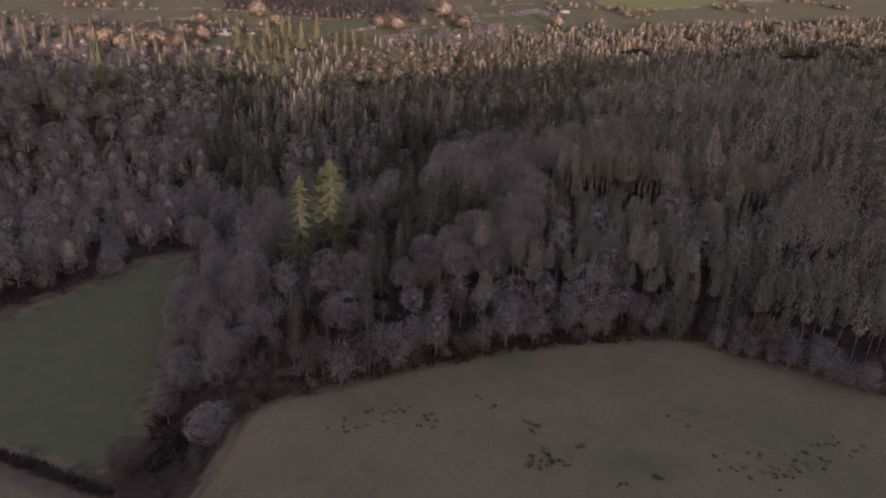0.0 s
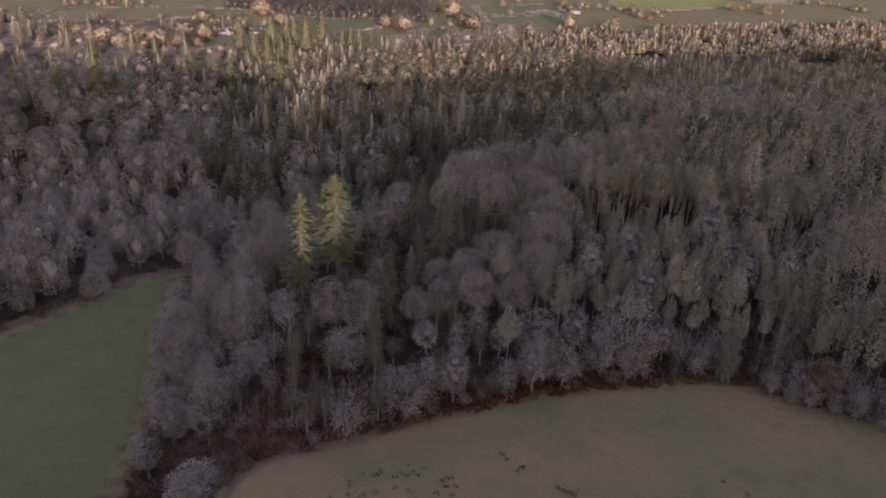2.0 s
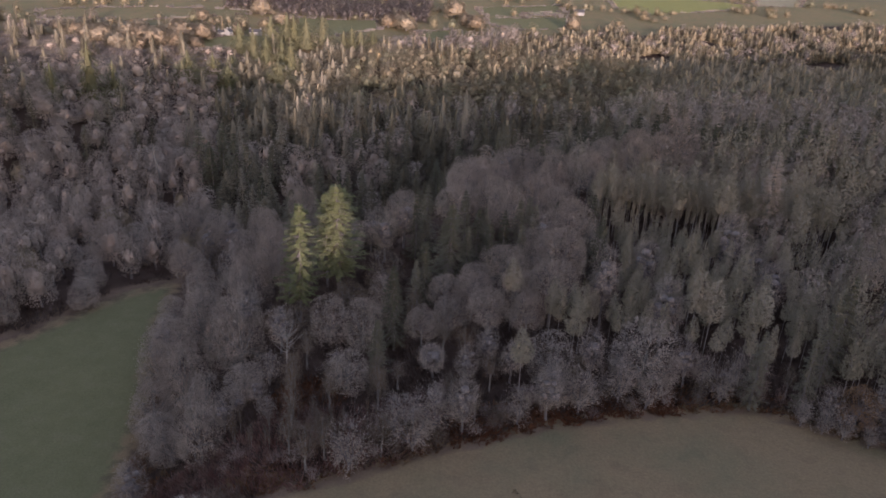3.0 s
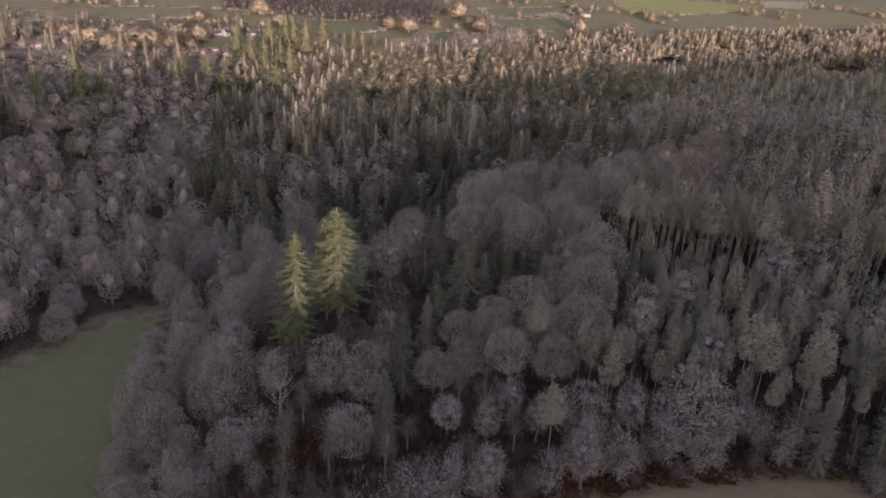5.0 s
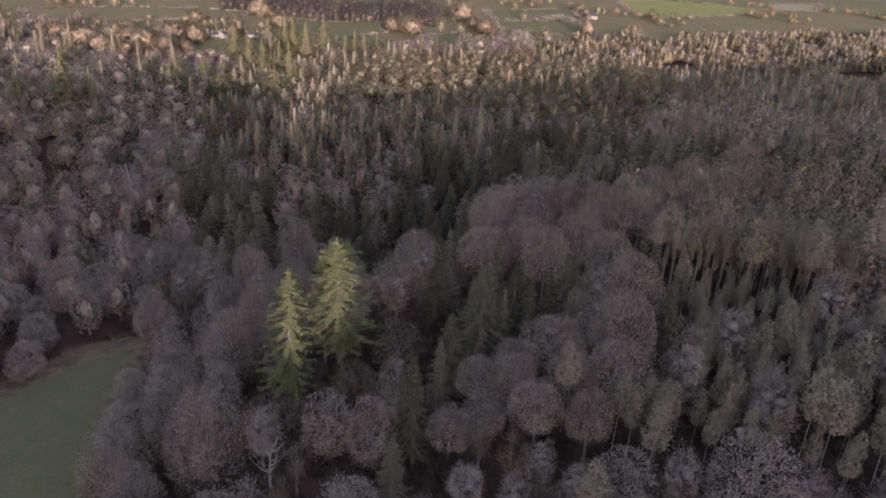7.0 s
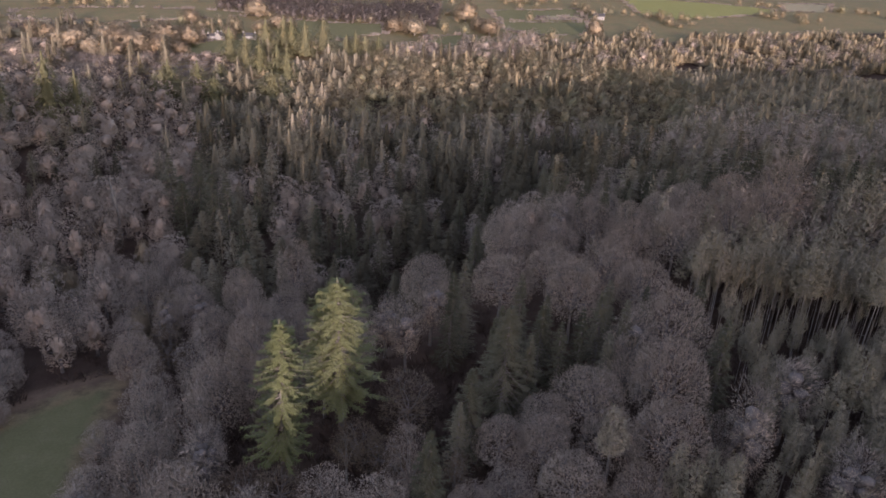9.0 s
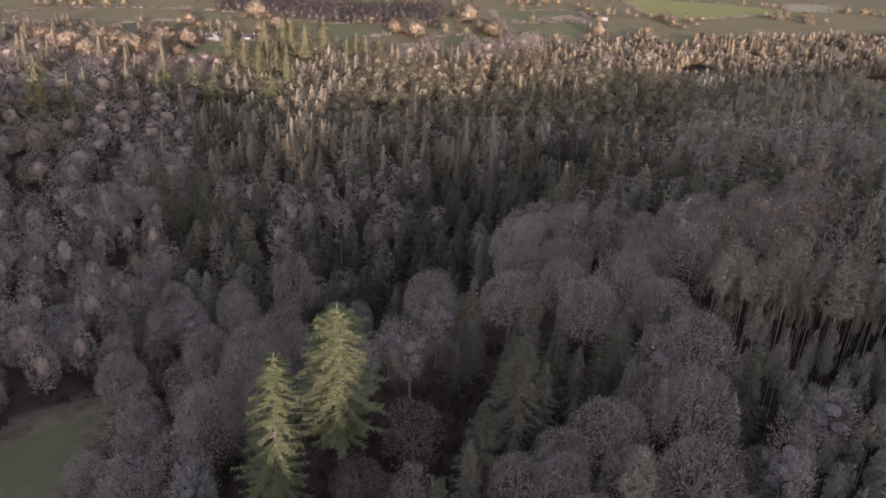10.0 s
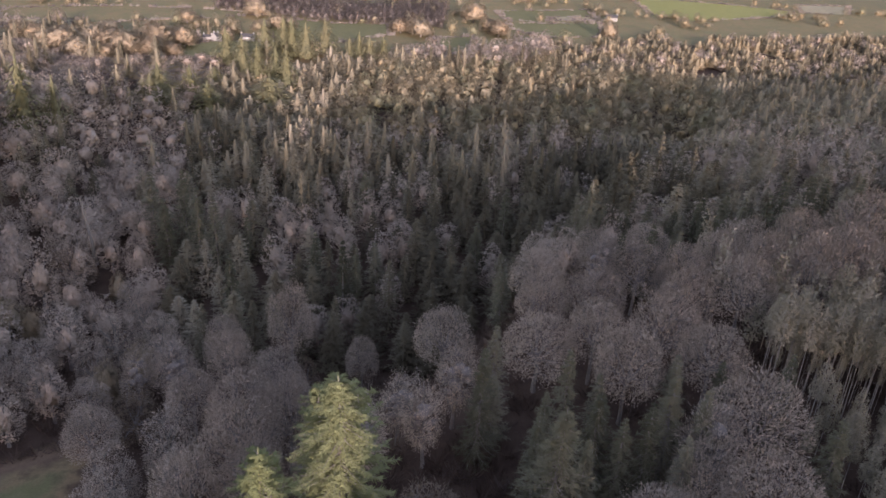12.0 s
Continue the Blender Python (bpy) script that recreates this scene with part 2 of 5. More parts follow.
def forest_end(x):
    return np.interp(x, [-420, -230, -170, -120, -30, 20, 80, 126, 194, 270, 340, 454], [360, 400, 430, 540, 600, 635, 675, 700, 770, 825, 845, 895])


def rough_zone(x, y):
    band = np.maximum(0.9 - np.abs(rim(GREEN_FIELD, x, y) - 2) / 7, 0.8 - np.abs(rim(DULL_FIELD, x, y)) / 4)
    return np.clip(np.maximum.reduce([band, 0.5 - rim(BARE_SLOPE, x, y) / 6, 0.9 - rim(PINE_FLOOR, x, y) / 6]), 0, 1) * (y > 60)


def litter_zone(x, y):
    near = np.min([rim(p, x, y) + (4 if p is GREEN_FIELD else 0) for p in OPEN], 0)
    near = np.minimum(near, rim(TRACK, x, y) + 5)
    return np.clip(0.42 + near / 14.0 - 0.35 * rough_zone(x, y), 0, 1) * (1 - sstep(-70, -25, y - np.maximum(forest_end(x), np.where(x < -105, 500, 0)))) * (y > 20)


ground_me = grid_mesh(
    "ground",
    spaced([(-3000, -900, 150), (-900, -300, 30), (-300, -140, 8), (-140, 140, 2.5), (140, 320, 8), (320, 900, 30), (900, 3000, 150)]),
    spaced([(-1500, -400, 100), (-400, -220, 20), (-220, -100, 6), (-100, 76, 8), (76, 240, 2.5), (240, 760, 6), (760, 1200, 12), (1200, 4500, 100)]),
    {"green": lambda x, y: np.maximum(np.maximum(np.clip(0.5 - (rim(GREEN_FIELD, x, y) + 4) / 10, 0, 1), soft_zone(FAR_FIELDS[1:])(x, y)), np.maximum(0.5 * (y > 600), 0.62 * np.exp(-(((x - 44) / 15) ** 2) - (((y - 91) / 7) ** 2)))), "bright": soft_zone([BRIGHT_FIELD], 6), "pale": soft_zone(PALE_FIELDS, 6), "rough": rough_zone, "litter": litter_zone},
)
ground_me.materials.append(ground_material())
ground = tagged(new("ground", ground_me), "rolling land with dull and green pasture and leaf-littered wood floor", "ground", kind="structure")


# ---- plants: every mesh is gathered as loose triangles ----
def ball_shape(level):
    bm = bmesh.new()
    bmesh.ops.create_icosphere(bm, subdivisions=level, radius=1.0)
    bm.verts.index_update()
    points, faces = [v.co.copy() for v in bm.verts], [tuple(v.index for v in f.verts) for f in bm.faces]
    bm.free()
    return points, faces


CLUMP_POINTS, CLUMP_FACES = ball_shape(1)
CORES = {2: ball_shape(2), 3: ball_shape(3)}


class Plant:
    def __init__(self, seed):
        self.r = random.Random(seed)
        self.wood, self.leaf = ([], []), ([], [])
        self.soft = []

    def blade(self, p, way, wide, long, side=None, outward=None):
        """One thin triangle: a twig, a spray of needles or a frond, shaded as part of its crown."""
        v, f = self.leaf
        r = self.r
        s = side or Vector((r.uniform(-1, 1), r.uniform(-1, 1), r.uniform(-1, 1)))
        s = way.cross(s)
        s = s.normalized() * (wide / 2) if s.length > 1e-6 else Vector((wide / 2, 0, 0))
        k = len(v)
        v.extend((p - s, p + s, p + way * long))
        n = outward or Vector((0, 0, 0))
        f.append((k, k + 1, k + 2) if s.cross(way).dot(n) >= 0 else (k + 1, k, k + 2))
        self.soft.extend((n, n, n))

    def tube(self, pts, radii, sides=3):
        v, f = self.wood
        k0 = len(v)
        for n, (p, rad) in enumerate(zip(pts, radii)):
            d = (pts[min(n + 1, len(pts) - 1)] - pts[max(n - 1, 0)]).normalized()
            a = d.orthogonal().normalized()
            b = d.cross(a)
            for s in range(sides):
                t = 2 * math.pi * s / sides
                v.append(p + a * (rad * math.cos(t)) + b * (rad * math.sin(t)))
        for n in range(len(pts) - 1):
            for s in range(sides):
                a0, a1 = k0 + n * sides + s, k0 + n * sides + (s + 1) % sides
                f.append((a0, a1, a1 + sides, a0 + sides))

    def shell(self, rings, sides, rough):
        """The dense inside of a crown: uneven rings of centre, reach and height, closed at the top."""
        v, f = self.leaf
        r = self.r
        k0 = len(v)
        for n, (c, reach) in enumerate(rings):
            for s in range(sides):
                t = 2 * math.pi * (s + 0.5 * (n % 2) + r.uniform(-0.2, 0.2)) / sides
                q = reach(t) * r.uniform(1 - rough, 1 + rough)
                v.append(c + Vector((math.cos(t) * q, math.sin(t) * q, r.uniform(-0.5, 0.5) * rough)))
        for n in range(len(rings) - 1):
            for s in range(sides):
                a, b = k0 + n * sides + s, k0 + n * sides + (s + 1) % sides
                f.append((a, b, b + sides))
                f.append((a, b + sides, a + sides))
        v.append(rings[-1][0] + Vector((0, 0, 0.15)))
        self.soft.extend([Vector((q.x, q.y, 0.35 * math.hypot(q.x, q.y) + 0.05)).normalized() for q in v[k0:]])
        top, k = len(v) - 1, k0 + (len(rings) - 1) * sides
        f.extend((k + s, k + (s + 1) % sides, top) for s in range(sides))

    def clump(self, at, size):
        """A small uneven lump inside a crown, its darker bark colour standing in for shade there."""
        v, f = self.wood
        k = len(v)
        for p in CLUMP_POINTS:
            v.append(at + p * (size * self.r.uniform(0.7, 1.3)))
        f.extend((k + a, k + b, k + c) for a, b, c in CLUMP_FACES)

    def meshes(self, name, wood_mat, leaf_mat):
        out = []
        for kind, (v, f), m in (("trunk", self.wood, wood_mat), ("crown", self.leaf, leaf_mat)):
            me = bpy.data.meshes.new(f"{name}_{kind}")
            me.from_pydata([tuple(p) for p in v], [], f)
            me.polygons.foreach_set("use_smooth", np.ones(len(f), bool))
            me.materials.append(m)
            if kind == "crown" and f:
                me.normals_split_custom_set_from_vertices([tuple(n) for n in self.soft])
            out.append(me)
        return out

    def arrays(self):
        """All in one, as triangles."""
        v = [tuple(p) for p in self.wood[0]] + [tuple(p) for p in self.leaf[0]]
        k = len(self.wood[0])
        t = []
        for f in self.wood[1]:
            t += [f[:3], (f[0], f[2], f[3])] if len(f) == 4 else [f]
        t += [tuple(i + k for i in f) for f in self.leaf[1]]
        n = [(0.0, 0.0, 0.0)] * k + [tuple(q) for q in self.soft]
        return np.array(v, np.float32), np.array(t, np.int32), np.array(n, np.float32)


def bent(r, a, b, steps, amount):
    pts = [a.lerp(b, n / steps) for n in range(steps + 1)]
    for n in range(1, steps):
        pts[n] = pts[n] + Vector((r.uniform(-1, 1), r.uniform(-1, 1), r.uniform(-0.3, 0.8))) * amount
    return pts


def bare_tree(seed, high, wide, clear, targets, twigs, twig_long, twig_wide, limbs=8, wood=True, clump=1.0, dense=None):
    """A leafless broadleaf: trunk, limbs, branches to a lumpy crown, and sprays of twigs all over it."""
    p = Plant(seed)
    r = p.r
    mid = Vector((r.uniform(-0.04, 0.04) * wide, r.uniform(-0.04, 0.04) * wide, high * (clear + 1) / 2))
    half = high * (1 - clear) / 2
    thick = 0.018 * high + 0.05
    fork = Vector((mid.x * 0.6, mid.y * 0.6, high * (clear + 0.22 * (1 - clear))))
    p.tube(bent(r, Vector((0, 0, -0.6)), fork, 3, 0.12), [thick * 1.25, thick, thick * 0.85, thick * 0.7], 6)
    lumps = [(Vector((r.gauss(0, 1), r.gauss(0, 1), r.gauss(0.35, 0.8))).normalized(), r.uniform(0.1, 0.3)) for _ in range(14)]

    def surface(d):
        bulge = 0.8 + sum(h * max(0.0, d.dot(c) - 0.8) * 5.0 for c, h in lumps)
        return bulge

    for k in range(dense or 0):
        z = 1 - 1.55 * (k + 0.5) / dense
        a, c = k * 2.39996 + r.uniform(-0.4, 0.4), math.sqrt(1 - z * z)
        d = Vector((c * math.cos(a), c * math.sin(a), z))
        q = mid + Vector((d.x * wide / 2, d.y * wide / 2, d.z * half)) * (0.4 * surface(d) * r.uniform(0.8, 1.2))
        p.clump(q, wide * 0.4 / math.sqrt(dense) * r.uniform(0.8, 1.25))
    nodes = []
    for k in range(limbs):
        a = 2 * math.pi * (k + r.uniform(-0.3, 0.3)) / limbs
        up = r.uniform(-0.15, 0.95)
        d = Vector((math.cos(a), math.sin(a), up)).normalized()
        tip = mid + Vector((d.x * wide / 2, d.y * wide / 2, d.z * half)) * (0.62 * surface(d))
        base = Vector((0, 0, 0)).lerp(fork, r.uniform(0.62, 1.0)) if clear > 0.05 else fork * 0.4
        pts = bent(r, base, tip, 3, 0.05 * wide)
        p.tube(pts, [thick * 0.55, thick * 0.4, thick * 0.28, thick * 0.14], 4 if wood else 3)
        nodes += [pts[1].lerp(pts[2], 0.5), pts[2], pts[2].lerp(pts[3], 0.5), pts[3]]
    top = mid + Vector((0, 0, half * 0.66))
    pts = bent(r, fork, top, 3, 0.04 * wide)
    p.tube(pts, [thick * 0.65, thick * 0.45, thick * 0.3, thick * 0.12], 4)
    nodes += pts[1:]
    for k in range(targets):
        z = 1 - 2 * (k + 0.5) / targets
        z = z if z > -0.8 or r.random() < 0.5 else r.uniform(-0.5, 1)
        a = k * 2.39996 + r.uniform(-0.3, 0.3)
        s = math.sqrt(max(0.0, 1 - z * z))
        d = Vector((s * math.cos(a), s * math.sin(a), z))
        depth = surface(d) * r.choice((1, 1, 1, 0.9, 0.8) if dense else (1, 1, 1, 0.8, 0.6, 0.4)) * r.uniform(0.92, 1.04)
        q = mid + Vector((d.x * wide / 2, d.y * wide / 2, d.z * half)) * depth
        n = min(nodes, key=lambda o: (o - q).length_squared)
        if wood:
            p.tube([n, q], [thick * 0.15, thick * 0.05], 3)
        out = (q - n)
        out = out.normalized() if out.length > 0.01 else d
        for _ in range(twigs):
            if wood:
                w = (out * 0.4 + d * 0.6 + Vector((r.gauss(0, 0.5), r.gauss(0, 0.5), r.gauss(0.2, 0.4)))).normalized()
            else:
                w = (d * 0.3 + Vector((r.gauss(0, 0.7), r.gauss(0, 0.7), r.gauss(0.15, 0.5)))).normalized()
            at = q - out * r.uniform(0, 0.9) + Vector((r.gauss(0, 0.45), r.gauss(0, 0.45), r.gauss(0, 0.35))) * clump
            face = d + Vector((r.gauss(0, 0.28), r.gauss(0, 0.28), 0.4 + r.gauss(0, 0.28)))
            p.blade(at, w, twig_wide * r.uniform(0.6, 1.3), twig_long * r.uniform(0.6, 1.3), face, (d + Vector((r.gauss(0, 0.22), r.gauss(0, 0.22), 0.85 + r.gauss(0, 0.22)))).normalized())
    return p


def oak_tree(seed, high, wide, clear, lobes, tips, blades, twig_long, twig_wide, wood=True, low=-0.25, branch=1, core=0.0, lift=0.7):
    """A leafless oak: forked trunk, bare limbs below and one broad dome of soft lobes, a haze of fine twigs."""
    p = Plant(seed)
    r = p.r
    thick = 0.019 * high + 0.06
    half = wide / 2
    heart = Vector((r.uniform(-0.04, 0.04) * wide, r.uniform(-0.04, 0.04) * wide, high * (clear + 0.38 * (1 - clear))))
    rise, drop = high - heart.z, heart.z - high * clear
    fork = Vector((heart.x * 0.5, heart.y * 0.5, heart.z - 0.45 * drop))
    p.tube(bent(r, Vector((0, 0, -0.6)), fork, 3, 0.12), [thick * 1.3, thick, thick * 0.9, thick * 0.75], 6)
    domes = []
    for k in range(lobes):
        z = 1 - (1 - low) * (k + 0.5) / lobes
        a = k * 2.39996 + r.uniform(-0.4, 0.4)
        c = math.sqrt(max(0.0, 1 - z * z))
        domes.append((Vector((c * math.cos(a), c * math.sin(a), z)), r.uniform(0.84, 1.04)))

    knots = [(Vector((r.gauss(0, 1), r.gauss(0, 1), r.gauss(0.3, 0.8))).normalized(), r.uniform(-0.12, 0.2)) for _ in range(26)]

    def reach(d):
        near = max((math.exp(-2.6 * (1 - d.dot(o))) * h for o, h in domes))
        return 0.62 + 0.36 * near + sum(h * math.exp(-26 * (1 - d.dot(o))) for o, h in knots)

    def place(d, depth):
        q = reach(d) * depth
        skirt = 1.0 if d.z > 0 or low > -0.6 else max(0.25, math.hypot(d.x, d.y)) ** -0.75
        return heart + Vector((d.x * half * q * skirt, d.y * half * q * skirt, d.z * q * (rise if d.z > 0 else drop)))

    if core:
        v, f = p.leaf
        points, faces = CORES[2 if blades < 8 else 3]
        v.extend(place(d, core * r.uniform(0.75, 1.2)) for d in points)
        f.extend(faces)
        # Normals tipped downwards, to put shade into the crown's inside.
        p.soft.extend((d + Vector((r.gauss(0, 0.4), r.gauss(0, 0.4), r.gauss(-0.25, 0.4)))).normalized() for d in points)
    nodes = []
    for d, h in domes:
        tip = place(d, 0.72)
        pts = bent(r, fork.lerp(heart, r.uniform(0.0, 0.5)), tip, 3, 0.04 * wide)
        p.tube(pts, [thick * 0.55, thick * 0.4, thick * 0.28, thick * 0.14], 4 if wood else 3)
        nodes += pts[1:]
    for k in range(tips):
        z = 1 - (1 - low + 0.12) * (k + r.random()) / tips
        a = k * 2.39996 + r.uniform(-0.5, 0.5)
        c = math.sqrt(max(0.0, 1 - z * z))
        d = Vector((c * math.cos(a), c * math.sin(a), z))
        at = place(d, r.uniform(0.93, 1.02) if k % 4 else r.uniform(0.5, 0.85))
        if wood and k % branch == 0:
            n = min(nodes, key=lambda o: (o - at).length_squared)
            p.tube([n, at], [thick * 0.15, thick * 0.04], 3)
        n = (d + Vector((0, 0, lift))).normalized()
        for _ in range(blades):
            w = (d * 0.6 + Vector((r.gauss(0, 0.5), r.gauss(0, 0.5), r.gauss(0.25, 0.4)))).normalized()
            off = Vector((r.gauss(0, 0.07), r.gauss(0, 0.07), r.gauss(0, 0.06))) * wide
            spot = at + off - d * (off.dot(d) + 0.2 * half * r.random() ** 2)
            p.blade(spot, w, twig_wide * r.uniform(0.6, 1.3), twig_long * r.uniform(0.6, 1.3), n + Vector((r.gauss(0, 0.25), r.gauss(0, 0.25), r.gauss(0, 0.25))), (n + Vector((r.gauss(0, 0.3), r.gauss(0, 0.3), r.gauss(0, 0.3)))).normalized())
    return p


def whorl_tree(seed, high, wide, clear, tiers, arms, sprays, spray_long, spray_wide, droop=0.25, power=0.85, thin=0.0, stub=0.0, arm_wood=True, ragged=0.0, crown_tip=0.3):
    """A conifer: a straight stem with tiers of arms that droop and lift at the tip, fringed with flat sprays."""
    p = Plant(seed)
    r = p.r
    thick = 0.011 * high + 0.03
    lean = Vector((r.uniform(-0.02, 0.02) * high, r.uniform(-0.02, 0.02) * high, high))
    stem = [Vector((0, 0, -0.6))] + [lean * (n / 4) + Vector((r.uniform(-0.06, 0.06), r.uniform(-0.06, 0.06), 0)) for n in range(1, 5)]
    p.tube(stem, [thick * 1.3, thick, thick * 0.75, thick * 0.45, 0.02], 6)
    bulge = r.uniform(0, 6.28)
    for k in range(tiers):
        t = clear + (0.985 - clear) * (k + r.uniform(0, 0.7)) / tiers
        at = lean * t
        reach = wide / 2 * (1 - (t - clear) / (1.0 - clear)) ** power + 0.12
        if t > 0.8:
            reach *= 1 - crown_tip * (t - 0.8) / 0.2
        if t - clear < 0.12:
            reach *= 0.55 + 0.45 * (t - clear) / 0.12
        for j in range(arms):
            if r.random() < thin:
                continue
            a = 2 * math.pi * (j + r.uniform(-0.35, 0.35)) / arms + k * 1.9
            long = reach * r.uniform(0.55, 1.15) * (1.25 if r.random() < ragged else 1) * (1 + 0.12 * math.sin(a + bulge))
            out = Vector((math.cos(a), math.sin(a), 0))
            rise = 0.55 * (t - 0.55)
            m = at + out * (long * 0.55) + Vector((0, 0, long * (rise - droop * 0.6)))
            e = at + out * long + Vector((0, 0, long * (rise - droop * 0.75)))
            if long > 0.8 and arm_wood:
                p.tube([at, m, e], [0.05 + 0.012 * long, 0.03, 0.012], 3)
            side = Vector((-math.sin(a), math.cos(a), 0))
            for s in range(sprays):
                u = 0.18 + 0.82 * (s + r.random()) / sprays
                q = at.lerp(m, u / 0.55) if u < 0.55 else m.lerp(e, (u - 0.55) / 0.45)
                sign = 1 if s % 2 else -1
                w = (out * r.uniform(0.25, 0.9) + side * (sign * r.uniform(0.35, 1.0)) + Vector((0, 0, r.uniform(-0.75, 0.25)))).normalized()
                p.blade(q, w, spray_wide * r.uniform(0.7, 1.3), min(spray_long, 0.35 + 0.5 * long) * r.uniform(0.7, 1.25), Vector((0, 0, 1)) + out * r.uniform(-0.6, 0.6), (out * r.uniform(0.3, 0.9) + Vector((0, 0, 0.8))).normalized())
            p.blade(e - out * 0.25, (out + Vector((0, 0, 0.15))).normalized(), spray_wide, min(spray_long, 0.3 + 0.4 * long), Vector((0, 0, 1)), (out * 0.7 + Vector((0, 0, 0.7))).normalized())
    for _ in range(4 if arm_wood else 1):
        p.blade(lean * 0.955, Vector((r.gauss(0, 0.06), r.gauss(0, 0.06), 1)).normalized(), 0.16, 0.065 * high * r.uniform(0.7, 1.0))
    for _ in range(int(stub * 14)):
        t = r.uniform(0.12, max(0.13, clear))
        a = r.uniform(0, 6.28)
        q = lean * t
        p.tube([q, q + Vector((math.cos(a), math.sin(a), r.uniform(-0.4, 0.1))) * r.uniform(0.5, 1.6)], [0.035, 0.012], 3)
    return p


def shaggy_cone(seed, high, wide, clear, blades, blade_long, blade_wide, power=0.9, dense=(7, 8)):
    """A conifer seen from afar: a stem in a shaggy spire of hanging sprays."""
    p = Plant(seed)
    r = p.r
    p.tube([Vector((0, 0, -0.6)), Vector((0, 0, high * 0.5)), Vector((0, 0, high * 0.9))], [0.26, 0.16, 0.03], 4)
    knots = [(r.uniform(0, 6.283), r.uniform(clear, 0.95)) for _ in range(20)]
    rings, fill = [], 0.32
    for k in range(dense[1]):
        u = 0.96 * k / (dense[1] - 1)
        rings.append((Vector((0, 0, high * (clear + (1 - clear) * u))), lambda t, u=u, k=k: fill * wide / 2 * (1 - u) ** power * (1.1 if k % 2 else 0.85) + 0.05))
    p.shell(rings, dense[0], 0.22)
    for k in range(blades):
        t = clear + (1 - clear) * (1 - math.sqrt(1 - (k + r.random()) / blades * 0.985))
        a = k * 2.39996 + r.uniform(-0.4, 0.4)
        lump = 0.78 + 0.5 * sum(max(0.0, math.cos(a - b)) * max(0.0, 1 - abs(t - c) / 0.09) for b, c in knots)
        reach = (wide / 2 * (1 - (t - clear) / (1 - clear)) ** power * r.uniform(0.5, 0.95) + 0.1) * min(lump, 1.6)
        if t < clear + 0.08:
            reach *= 0.75
        out = Vector((math.cos(a), math.sin(a), 0))
        w = (out * r.uniform(0.5, 1.0) + Vector((r.gauss(0, 0.2), r.gauss(0, 0.2), r.uniform(-0.9, 0.0)))).normalized()
        p.blade(Vector((0, 0, high * t)) + out * reach, w, blade_wide * r.uniform(0.7, 1.3), blade_long * r.uniform(0.6, 1.2), Vector((0, 0, 1)) + out * 0.4, (out * r.uniform(0.4, 1.0) + Vector((r.gauss(0, 0.35), r.gauss(0, 0.35), 0.6 + r.gauss(0, 0.3)))).normalized())
    if blades > 400:
        p.blade(Vector((0, 0, high * 0.93)), Vector((0, 0, 1)), 0.5, high * 0.06)
    return p


def pine_tree(seed, high, wide, clear, clumps, blades, blade_long, blade_wide):
    """A plantation pine: a long bare stem and a narrow, ragged crown of needle clumps."""
    p = Plant(seed)
    r = p.r
    thick = 0.0026 * high + 0.02
    top = Vector((r.uniform(-0.03, 0.03) * high, r.uniform(-0.03, 0.03) * high, high))
    p.tube([Vector((0, 0, -0.6)), top * 0.3, top * 0.62, top * 0.97], [thick * 1.2, thick, thick * 0.75, 0.03], 6)
    lumps = [(r.uniform(0, 6.283), r.uniform(0, 1), r.uniform(-0.25, 0.3)) for _ in range(16)]
    for k in range(clumps):
        u = 1 - math.sqrt(1 - (k + r.random()) / clumps * 0.99)
        t = clear + (1 - clear) * u
        prof = min(1.0, 0.5 + 2.4 * u) * (1.01 - u) ** 0.72
        a = k * 2.39996 + r.uniform(-0.4, 0.4)
        uneven = 1 + sum(h * max(0.0, math.cos(a - b)) * math.exp(-(((u - c) / 0.12) ** 2)) for b, c, h in lumps)
        reach = wide / 2 * prof * uneven * (r.uniform(0.8, 1.02) if k % 4 else r.uniform(0.2, 0.7))
        at = top * t
        out = Vector((math.cos(a), math.sin(a), 0))
        q = at + out * reach
        if k % 6 == 0:
            p.tube([at - Vector((0, 0, 0.3 * reach)), q], [0.05, 0.015], 3)
        face = (out + Vector((0, 0, 0.55 + 0.9 * u))).normalized()
        for _ in range(blades):
            w = (out * 0.5 + Vector((r.gauss(0, 0.5), r.gauss(0, 0.5), 0.5 + r.gauss(0, 0.4)))).normalized()
            stray = Vector((r.gauss(0, 0.3), r.gauss(0, 0.3), r.gauss(0, 0.3)))
            p.blade(q + Vector((r.gauss(0, 0.22), r.gauss(0, 0.22), r.gauss(0, 0.3))), w, blade_wide * r.uniform(0.7, 1.3), blade_long * r.uniform(0.6, 1.2), face + stray, (face + 0.8 * stray).normalized())
    for _ in range(7):
        t = r.uniform(0.25, clear)
        a = r.uniform(0, 6.28)
        p.tube([top * t, top * t + Vector((math.cos(a), math.sin(a), 0.1)) * r.uniform(0.4, 1.3)], [0.03, 0.01], 3)
    return p


# Stock of tree shapes, two grades of fineness: near the flight and farther down the valley.
STOCK = {}


def stock(kind, plants, wood_mat, leaf_mat, size):
    STOCK[kind] = [(p.meshes(f"{kind}_{n}", wood_mat, leaf_mat), size) for n, p in enumerate(plants)]


